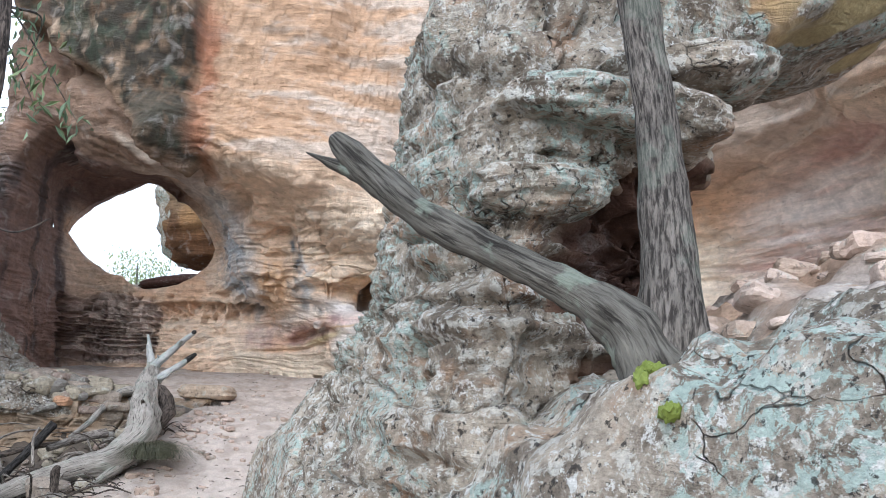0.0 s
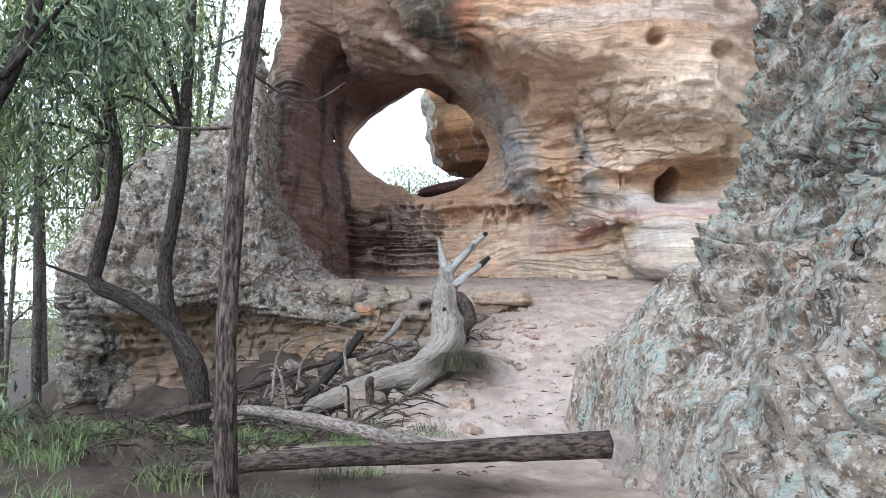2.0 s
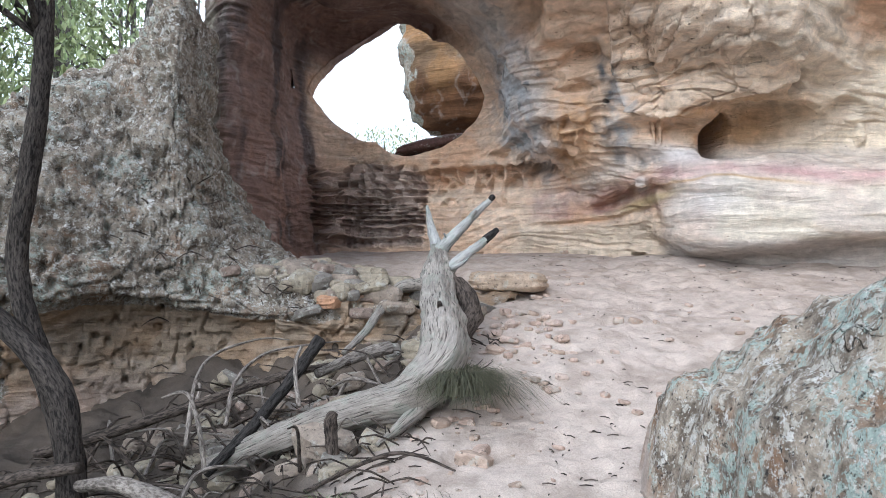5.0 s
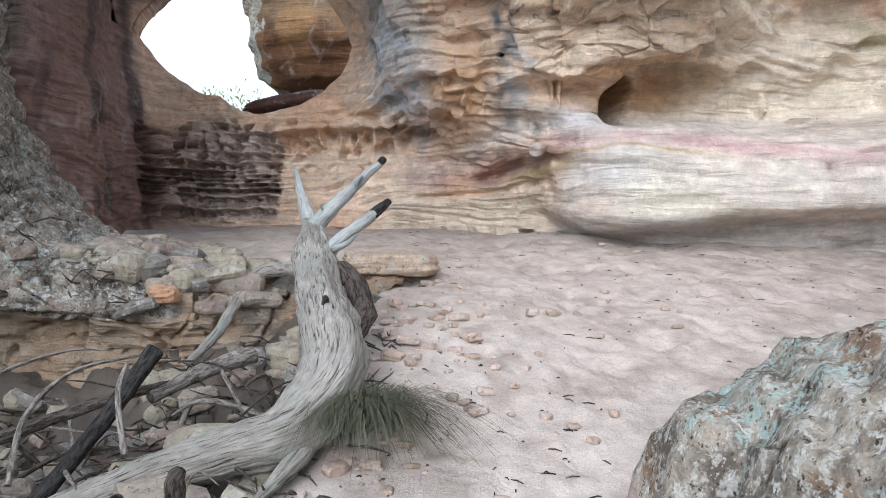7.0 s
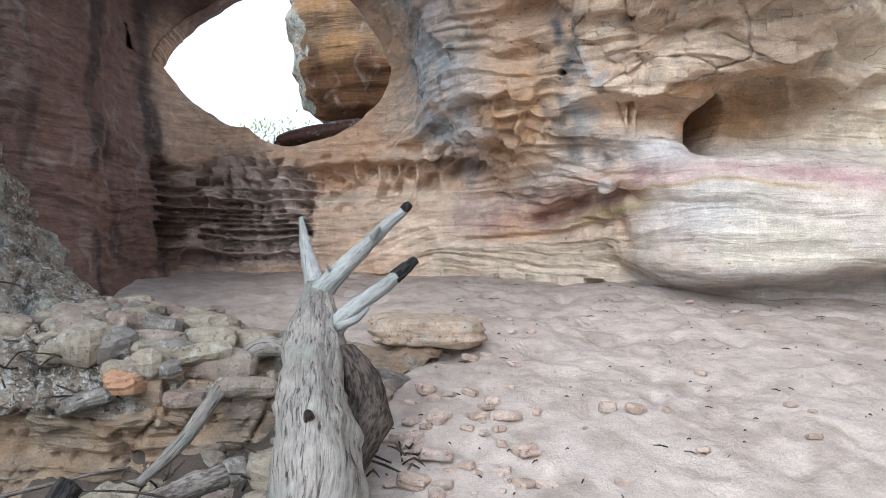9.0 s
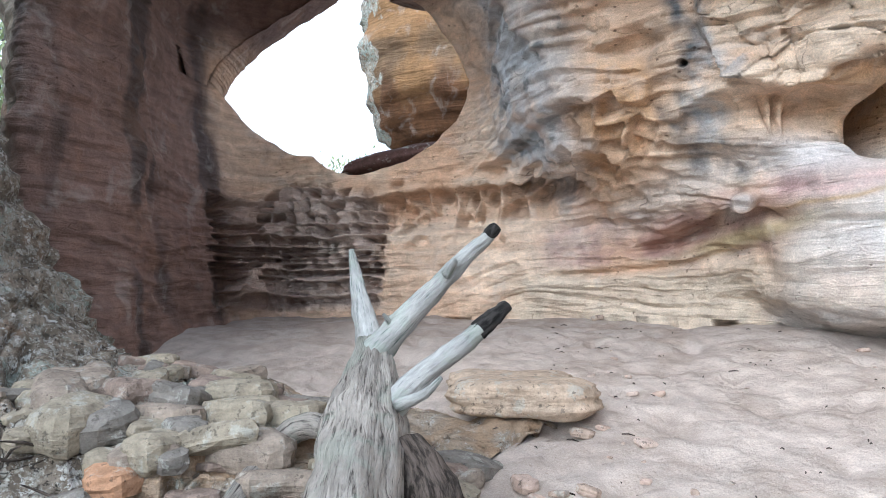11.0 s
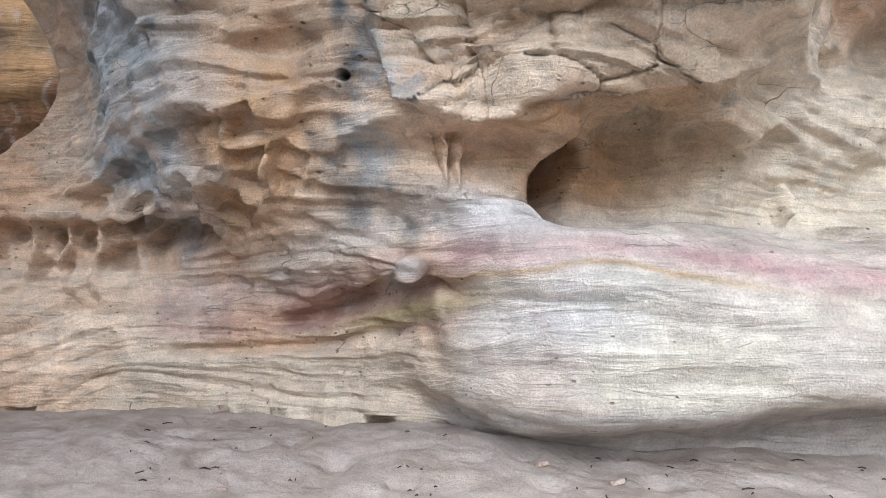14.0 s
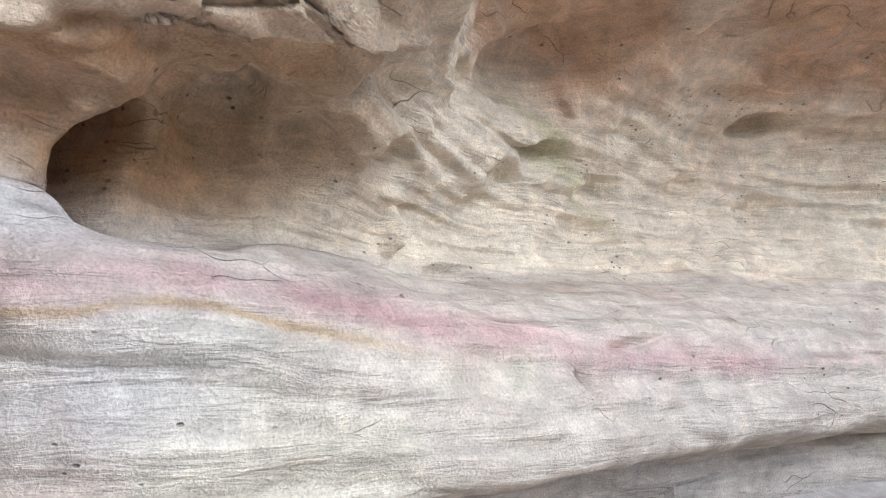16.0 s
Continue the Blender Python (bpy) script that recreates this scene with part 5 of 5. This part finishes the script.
    for n in range(70):
        x, y = rng.uniform(-7.2, -4.6), rng.uniform(7.8, 11.0)
        g = rest(x, y)
        a, r, k = rng.uniform(0, 6.28), rng.uniform(0.4, 1.3), rng.uniform(0.008, 0.026)
        ex, ey = x + r * math.cos(a), y + 0.6 * r * math.sin(a)
        lift = rng.uniform(0.05, 0.5)
        mid = ((x + ex) / 2 + rng.uniform(-0.12, 0.12), (y + ey) / 2, max(g, rest((x + ex) / 2, (y + ey) / 2)) + 0.04 + lift * 0.6 + rng.uniform(0, 0.12))
        limb("dead_twig", "thin dry twig in the brush pile", "twig", [(x, y, g + 0.02), mid, (ex, ey, max(mid[2] + lift * 0.3 - 0.1, rest(ex, ey) + 0.02))], [k, k * 0.8, k * 0.35], (TWIG, GREYTWIG)[n % 3 == 0], 50 + n, 6, 0.1, "brush pile")


# ---- living trees ----
def leaves(spots, seed, length=0.11, width=0.018, count=60, spread=0.25, droop=0.7):
    """Narrow hanging leaves scattered about the given spots."""
    rng = np.random.default_rng(seed)
    spots = np.asarray(spots, float)
    c = np.repeat(spots, count, 0)
    n = len(c)
    c = c + rng.normal(0, spread, (n, 3)) * np.array([1, 1, 0.75])
    d = rng.normal(0, 1, (n, 3)) * (1 - droop) + np.array([0, 0, -droop])
    d += rng.normal(0, 0.35, (n, 3))
    d /= np.linalg.norm(d, axis=1)[:, None]
    side = np.cross(d, rng.normal(0, 1, (n, 3)))
    side /= np.linalg.norm(side, axis=1)[:, None] + 1e-9
    k = rng.uniform(0.6, 1.3, (n, 1))
    curl = np.cross(d, side) * length * 0.12 * k
    a, b = c, c + d * length * k
    m = (a + b) / 2 + curl
    v = np.stack([a, m + side * width * k, b, m - side * width * k], 1).reshape(-1, 3)
    return v, np.arange(4 * n).reshape(-1, 4)


def gum_tree(label, pts, rad, mat, seed, branches=(), leafspots=(), count=60, spread=0.22, length=0.11, width=0.016, leaf=None):
    t = thing("gum_tree", label, "tree", "gum trees")
    part("trunk", wood("trunk", tube(pts, rad, 18, 0.08, seed, 14, 0.0, 0.25), mat), t)
    for n, (bp, br) in enumerate(branches):
        part("limb", wood("limb", tube(bp, br, 8, 0.08, seed + n, 6), mat), t)
    if len(leafspots):
        v, f = leaves(leafspots, seed, length, width, count, spread)
        part("crown", mesh_of("crown", v, f, leaf or LEAF, None, False), t, "hanging grey-green leaves")
    return t


def sprays(rng, start, ends, r):
    """Limbs that arch from a start to each end, and leaf spots along their outer halves."""
    out, spots = [], []
    for e in ends:
        s, e = np.array(start, float), np.array(e, float)
        m = (s + e) / 2 + np.array([rng.uniform(-0.15, 0.15), rng.uniform(-0.15, 0.15), 0.25])
        out.append(([s, m, e], [r, r * 0.6, r * 0.2]))
        for k in (0.45, 0.65, 0.8, 0.92, 1.0):
            spots.append(m + (e - m) * max(0, 2 * k - 1) if k > 0.5 else s + (m - s) * 2 * k)
    return out, spots


def build_trees():
    rng = random.Random(3)
    path_tree = gum_tree("slender gum with grey peeling bark beside the path", [(-3.2, 4.7, 0.1), (-3.24, 4.7, 1.2), (-3.2, 4.72, 2.4), (-3.08, 4.7, 3.4), (-3.15, 4.7, 4.6), (-3.2, 4.7, 6.5)], [0.062, 0.052, 0.048, 0.046, 0.042, 0.035], PATHBARK, 1,
             [([(-3.2, 4.72, 2.3), (-3.6, 4.9, 2.35), (-4.4, 5.2, 2.5)], [0.012, 0.01, 0.004]), ([(-3.2, 4.7, 2.6), (-2.95, 4.9, 2.45), (-2.8, 5.1, 2.6)], [0.008, 0.006, 0.003])])
    b, s = sprays(rng, (-6.9, 8.75, 3.4), [(-7.6, 8.0, 3.6), (-6.3, 7.6, 4.2), (-7.3, 7.4, 4.6), (-6.8, 8.0, 5.0)], 0.03)
    gum_tree("slender dark-barked gum standing before the boulder", [(-6.45, 8.7, -0.15), (-6.53, 8.75, 0.17), (-6.82, 8.75, 0.85), (-7.08, 8.75, 1.6), (-6.97, 8.75, 2.43), (-6.87, 8.75, 3.19), (-6.84, 8.75, 4.4), (-6.8, 8.8, 7)], [0.11, 0.10, 0.085, 0.08, 0.075, 0.07, 0.065, 0.045], BARK, 2, b, s, 70, 0.28, 0.12)
    b, s = sprays(rng, (-7.8, 8.6, 3.3), [(-9.2, 8.0, 3.2), (-8.6, 7.6, 4.0), (-7.6, 7.6, 4.7), (-9.4, 8.4, 4.6), (-8.4, 8.0, 2.6)], 0.03)
    b.append(([(-8.0, 8.6, 1.56), (-8.3, 8.55, 1.66), (-8.75, 8.5, 1.8)], [0.04, 0.025, 0.012]))
    gum_tree("dark gum that leans low, then bends upright beside the boulder", [(-6.3, 8.55, -0.1), (-6.48, 8.6, 0.64), (-6.98, 8.6, 1.11), (-7.49, 8.6, 1.37), (-7.97, 8.6, 1.55), (-7.95, 8.6, 1.85), (-7.8, 8.6, 2.45), (-7.76, 8.6, 3.23), (-7.95, 8.6, 4.15), (-8.1, 8.6, 7)], [0.10, 0.095, 0.09, 0.09, 0.095, 0.085, 0.08, 0.075, 0.07, 0.045], BARK, 3, b, s, 75, 0.30, 0.13)
    # a near sapling whose leaves hang into the view
    b, s = sprays(rng, (-5.5, 5.2, 2.9), [(-6.2, 5.6, 2.6), (-5.2, 5.9, 3.3), (-5.9, 6.0, 3.4), (-6.0, 5.2, 3.0), (-4.9, 5.8, 3.9)], 0.022)
    gum_tree("leaning dark sapling with hanging leaves", [(-6.6, 4.6, 0.0), (-6.1, 4.9, 1.6), (-5.52, 5.25, 2.9), (-5.4, 5.5, 4.0), (-5.0, 5.7, 5.2)], [0.06, 0.055, 0.05, 0.045, 0.03], BARK, 4, b, s, 80, 0.24, 0.12)
    b, s = sprays(rng, (-5.6, 4.6, 0.5), [(-6.2, 5.0, 1.0), (-5.3, 5.0, 0.75), (-5.6, 4.9, 1.1)], 0.012)
    gum_tree("young gum shrub with narrow leaves", [(-5.7, 4.5, 0.0), (-5.62, 4.6, 0.5), (-5.6, 4.8, 1.0)], [0.02, 0.015, 0.006], BARK, 5, b, s, 26, 0.14, 0.13, 0.014)
    # bright young gums on the slope beside the boulder
    for n, (x, y, h) in enumerate(((-9.3, 6.6, 2.4), (-10.2, 7.6, 3.0), (-8.4, 5.4, 1.8), (-11.0, 9.0, 3.4), (-9.7, 5.6, 2.8), (-11.6, 7.4, 3.6))):
        z = rest(x, y)
        b, s = sprays(rng, (x, y, z + 0.45 * h), [(x + rng.uniform(-0.8, 0.8), y + rng.uniform(-0.8, 0.8), z + h * rng.uniform(0.35, 1.0)) for k in range(7)], 0.012)
        gum_tree("young bright-leaved gum on the slope beside the boulder", [(x, y, z - 0.05), (x + 0.06, y, z + h * 0.5), (x - 0.05, y + 0.1, z + h)], [0.025, 0.018, 0.006], BARK, 150 + n, b, s, 34, 0.2, 0.12, 0.02, LEAF_FAR)
    # the sprig that hangs in front of the cliff
    b, s = sprays(rng, (-3.12, 4.72, 4.0), [(-3.26, 5.5, 3.55), (-2.91, 5.5, 3.44), (-3.4, 5.4, 3.75)], 0.012)
    for n, (bp, br) in enumerate(b):
        part("limb", wood("limb", tube(bp, br, 8, 0.08, 60 + n, 6), BARK_GREY), path_tree)
    v, f = leaves(s, 61, 0.12, 0.015, 7, 0.09)
    tagged(part("sprig", mesh_of("sprig", v, f, LEAF, None, False), path_tree, "hanging sprig of green leaves"), kind="stuff")
    # tree on the ledge, with the dead limb that leans out from its foot
    t = gum_tree("rough-barked grey tree growing on the rock ledge", [(0.68, 2.28, 1.2), (0.66, 2.28, 1.62), (0.67, 2.32, 1.95), (0.66, 2.38, 2.4), (0.61, 2.42, 2.9), (0.58, 2.45, 3.6), (0.55, 2.5, 5.5)], [0.13, 0.115, 0.082, 0.072, 0.066, 0.06, 0.05], BARK_GREY, 7)
    dead = limb("dead_limb", "weathered grey dead limb leaning from a tree foot", "dead branch", [(0.62, 2.26, 1.55), (0.56, 2.28, 1.68), (0.43, 2.36, 1.79), (0.27, 2.42, 1.88), (0.09, 2.5, 1.98), (-0.12, 2.6, 2.11), (-0.29, 2.68, 2.26), (-0.40, 2.71, 2.36), (-0.46, 2.73, 2.42)], [0.12, 0.095, 0.066, 0.056, 0.056, 0.06, 0.062, 0.052, 0.03], LIMBWOOD, 27, 30, 0.14)
    part("splinter", wood("splinter", tube([(-0.26, 2.67, 2.20), (-0.36, 2.69, 2.27), (-0.46, 2.73, 2.32), (-0.57, 2.76, 2.37)], [0.03, 0.032, 0.02, 0.003], 10, 0.2, 28, 8, 0.0, 0.3), LIMBWOOD), dead)
    # woods down the slope
    rng = random.Random(11)
    for n in range(38):
        a = radians(rng.uniform(22, 78) if n < 26 else rng.uniform(34, 50))
        r = rng.uniform(11, 34) if n > 5 else rng.uniform(9.5, 13)
        x, y = -2 - r * math.sin(a), 2 + r * math.cos(a)
        if x > -10.5 and y > 8:
            x -= 4
        if y > 13:
            x = min(x, -12.5 - 0.2 * (y - 13))
        z = float(ground_z(np.array([x]), np.array([y]))[0])
        h = rng.uniform(7, 11) + 0.2 * r
        top = (x + rng.uniform(-1, 1), y + rng.uniform(-1, 1), z + h)
        spots, limbs = [], []
        for k in range(11):
            s0 = np.array([x, y, z]) + (np.array(top) - np.array([x, y, z])) * rng.uniform(0.25, 0.95)
            e0 = s0 + np.array([rng.uniform(-1.6, 1.6), rng.uniform(-1.6, 1.6), rng.uniform(0.0, 1.0)])
            limbs.append(([s0, (s0 + e0) / 2 + np.array([0, 0, 0.15]), e0], [0.035, 0.025, 0.008]))
            spots += [e0, (s0 + e0) / 2 + np.array([0, 0, 0.1]), e0 + np.array([rng.uniform(-0.5, 0.5), rng.uniform(-0.5, 0.5), -0.3])]
        gum_tree("pale green gum in the woods down the slope", [(x, y, z - 0.2), ((x + top[0]) / 2 + 0.2, (y + top[1]) / 2, z + h / 2), top], [0.08, 0.06, 0.03], BARK_GREY, 100 + n, limbs, spots, 58, 0.46, 0.16, 0.035, LEAF_FAR)
    for x, y, z, h in ((-14.4, 34, -2, 9.6), (-15.6, 38, -2, 9.2)):
        spots = [(x + rng.uniform(-1, 1), y + rng.uniform(-1, 1), z + h * rng.uniform(0.75, 1.0)) for k in range(22)]
        gum_tree("young gum seen through the rock window", [(x, y, z - 2), (x + 0.2, y, z + h * 0.5), (x, y, z + h * 0.95)], [0.12, 0.09, 0.03], BARK_GREY, 140, [], spots, 40, 0.4, 0.2, 0.04, LEAF_FAR)


# ---- loose stones and grass ----
def build_stones():
    rng = random.Random(8)
    def bases(mat, names, label, flat):
        out = []
        for n in range(7):
            v, f = blob((0, 0, 0), (1.0, rng.uniform(0.6, 0.9), rng.uniform(*flat)), 200 + n, 0.17, 18, 11, 4.5, 0.06)
            out.append(mesh_of(names, v, f, mat, None, False))
        return out
    def stone(me, name, label, group, x, y, s, sink=0.35, tilt=14, z=None):
        g = rest(x, y) if z is None else z
        ob = thing(name, label, "stone", group, me=me)
        ob.matrix_basis = pose(x, y, g + s * (0.35 - sink) * 0.8, rng.uniform(-tilt, tilt), rng.uniform(-tilt, tilt), rng.uniform(0, 360)) @ Matrix.Diagonal((s, s, s, 1))
        return ob
    rub = bases(STONE, "rubble_stone", "", (0.3, 0.55))
    for n in range(120):
        x = rng.uniform(-6.7, -4.35)
        y = rng.uniform(11.55, 13.1) + 0.1 * (x + 5.5) * -1
        stone(rng.choice(rub), "rubble_stone", "flat layered sandstone stone in the rubble ledge", "rubble ledge", x, y, rng.choice((0.07, 0.1, 0.13, 0.17, 0.22)))
    for n in range(230):
        x, y = rng.uniform(-7.2, -4.2), rng.uniform(8.0, 11.7)
        stone(rng.choice(rub), "rubble_stone", "broken sandstone stone below the ledge", "gully stones", x, y, rng.choice((0.05, 0.07, 0.09, 0.12, 0.16)), 0.3, 30)
    for x, y, s in ((-5.55, 12.35, 0.2), (-5.35, 12.5, 0.22), (-5.9, 12.3, 0.18), (-6.2, 12.2, 0.2), (-5.05, 12.6, 0.2), (-5.75, 12.7, 0.26), (-4.85, 9.65, 0.27), (-4.62, 9.4, 0.16), (-5.6, 9.0, 0.24), (-5.2, 8.8, 0.18), (-4.95, 10.5, 0.28)):
        stone(rub[int(s * 100) % 7], "rubble_stone", "large lichen-marked sandstone block in the rubble", "rubble blocks", x, y, s, 0.1)
    o = bases(ORANGE_STONE, "orange_stone", "", (0.35, 0.45))
    stone(o[1], "orange_stone", "orange broken stone lying on the rubble", "", -5.85, 11.75, 0.17, 0.0, 14)
    stone(o[2], "orange_stone", "orange broken stone lying on the rubble", "", -6.1, 12.35, 0.12, 0.0)
    peb = bases(PEBBLE, "pebble", "", (0.35, 0.6))
    for x, y, s in ((-2.97, 9.77, 0.05), (-3.93, 9.9, 0.08), (-2.56, 12.45, 0.07), (-3.18, 8.63, 0.12), (-4.05, 17.2, 0.07), (-3.6, 9.7, 0.05), (-3.75, 10.0, 0.06), (-3.5, 9.3, 0.13), (-2.2, 12.0, 0.05), (-2.75, 12.5, 0.08)):
        stone(peb[int(s * 100) % 7], "pebble", "small pale stone lying on the sand", "path stones", x, y, s, 0.05)
    for n in range(120):
        y = rng.uniform(6.5, 15.5)
        x = rng.uniform(-4.1, -2.2) if y < 11 else rng.uniform(-4.0, -1.0)
        if rng.random() < 0.55:
            x, y = rng.gauss(-3.75, 0.3), rng.gauss(10.6, 1.0)
        stone(rng.choice(peb), "pebble", "small pale stone lying on the sand", "path stones", x, y, rng.choice((0.015, 0.02, 0.03, 0.045)), 0.05)
    for n in range(60):
        x, y = rng.gauss(-3.7, 0.35), rng.gauss(11.9, 0.7)
        stone(rng.choice(peb), "pebble", "flat tan chip lying on the sand beside the trunk", "path stones", x, y, rng.choice((0.03, 0.045, 0.06, 0.09)), 0.1, 12)
    for n in range(110):
        y = rng.uniform(2.1, 4.0)
        x = rng.uniform(0.9, 2.6)
        stone(rng.choice(peb), "pebble", "small tan stone in the rubble on the rock ledge", "ledge rubble", x, y, rng.choice((0.02, 0.03, 0.04, 0.06, 0.09)), 0.1, 25)
    v, f = blob((-4.22, 13.6, 1.43), (0.46, 0.27, 0.12), 233, 0.13, 110, 50, 5.0, 0.07, -6)
    thing("stone_slab", "long tan rounded sandstone slab lying on the sand", "stone slab", me=mesh_of("stone_slab", v, f, SLAB_STONE))
    v, f = blob((-4.4, 13.98, 1.46), (0.44, 0.24, 0.10), 237, 0.13, 80, 40, 5.0, 0.07, 8)
    thing("stone_slab", "flat tan sandstone slab behind another slab", "stone slab", me=mesh_of("stone_slab", v, f, SLAB_STONE))
    # dark bits of bark and leaf on the sand
    bits = []
    for n in range(420):
        y = rng.uniform(6.0, 16.8)
        x = rng.uniform(-4.4, 1.0) if y > 11.5 else rng.uniform(-4.2, -2.3)
        z, a, l = rest(x, y) + 0.006, rng.uniform(0, 6.28), rng.choice((0.02, 0.03, 0.05, 0.09))
        bits.append(tube([(x, y, z), (x + l * math.cos(a) * 0.5, y + l * math.sin(a) * 0.5, z + 0.006), (x + l * math.cos(a), y + l * math.sin(a), z)], [0.004, 0.005, 0.003], 4, 0.1, n, 1))
    thing("twig_litter", "scattered dark bits of bark and twig on the sand", "litter", kind="stuff", me=wood("twig_litter", joined(bits), TWIG))
    bits = []
    for n in range(1500):
        x, y = rng.uniform(-7.8, -3.9), rng.uniform(5.2, 11.8)
        z, a, l = rest(x, y) + 0.015, rng.uniform(0, 6.28), rng.uniform(0.1, 0.45)
        bits.append(tube([(x, y, z), (x + l * math.cos(a) * 0.5, y + l * math.sin(a) * 0.5, z + rng.uniform(0.0, 0.1)), (x + l * math.cos(a), y + l * math.sin(a), z + rng.uniform(-0.02, 0.12))], [0.006, 0.008, 0.003], 4, 0.1, n, 2))
    thing("brush_litter", "dry brown sticks and bark under the brush pile", "litter", kind="stuff", me=wood("brush_litter", joined(bits), TWIG))


def blades(centre, n, length, spread, seed, lean=0.5, width=0.004, side=(0, 0)):
    """A tuft of arching grass blades, each a bent strip."""
    rng = np.random.default_rng(seed)
    c = np.array(centre) + np.c_[rng.normal(0, spread, (n, 2)), np.zeros(n)]
    a = rng.uniform(0, 2 * np.pi, n)
    out = np.c_[np.cos(a) + side[0], np.sin(a) + side[1], np.zeros(n)] * lean * rng.uniform(0.3, 1.2, (n, 1))
    l = length * rng.uniform(0.5, 1.2, (n, 1))
    w = np.c_[-np.sin(a), np.cos(a), np.zeros(n)] * width
    t = np.linspace(0, 1, 5)
    rows = [c + out * l * k**1.2 + np.array([0, 0, 1]) * l * (k * 0.9 - lean * 1.15 * k * k) for k in t]
    v = np.stack([x for k, r in zip(t, rows) for x in (r - w * (1 - 0.85 * k), r + w * (1 - 0.85 * k))], 1)
    i = np.arange(n)[:, None, None] * 10
    f = i + np.array([[2 * k, 2 * k + 1, 2 * k + 3, 2 * k + 2] for k in range(4)])[None]
    return v.reshape(-1, 3), f.reshape(-1, 4)


def build_grass():
    v, f = blades((-3.86, 10.2, 0.56), 1500, 0.78, 0.11, 1, 0.75, 0.0045, (0.35, -0.35))
    thing("grass_tuft", "drooping grey-green grass tuft at the trunk foot", "grass", me=mesh_of("grass_tuft", v, f, GRASS, None, False))
    rng, green, straw = random.Random(21), [], []
    for n in range(170):
        x, y = rng.uniform(-9.6, -2.9), rng.uniform(4.5, 8.6)
        if x > -3.4 and y > 6:
            continue
        (green if n % 3 else straw).append(blades((x, y, rest(x, y) - 0.02), 120, rng.uniform(0.25, 0.55), 0.10, 300 + n, 0.6, 0.0025))
    for blades_of, mat, label in ((green, GRASS_GREEN, "thin green grass growing among fallen sticks"), (straw, GRASS, "dry straw-coloured grass growing among fallen sticks")):
        at, v, f = 0, [], []
        for pv, pf in blades_of:
            v.append(np.asarray(pv))
            f.append(np.asarray(pf) + at)
            at += len(pv)
        thing("undergrowth", label, "grass", kind="stuff", me=mesh_of("undergrowth", np.concatenate(v), np.concatenate(f), mat, None, False))
    for n, (x, y, r) in enumerate(((0.54, 2.05, 0.05), (0.50, 2.0, 0.03), (0.43, 1.88, 0.045), (0.40, 1.84, 0.03), (0.53, 1.88, 0.035), (0.35, 1.74, 0.03))):
        v, f = blob((x, y, rest(x, y) + 0.004), (r * 0.8, r, 0.022), 400 + n, 0.5, 90, 50, 2.0, 0.0)
        v[:, 2] += 0.02 * fbm(v * 60, 3, 410)
        thing("moss_patch", "bright yellow-green moss cushion on the rock", "moss", "moss on the ledge", me=mesh_of("moss_patch", v, f, MOSS))


from mathutils.bvhtree import BVHTree

build_ground()
build_wall()
build_big_rocks()
build_rests()
build_fallen_tree()
build_trees()
build_stones()
build_grass()
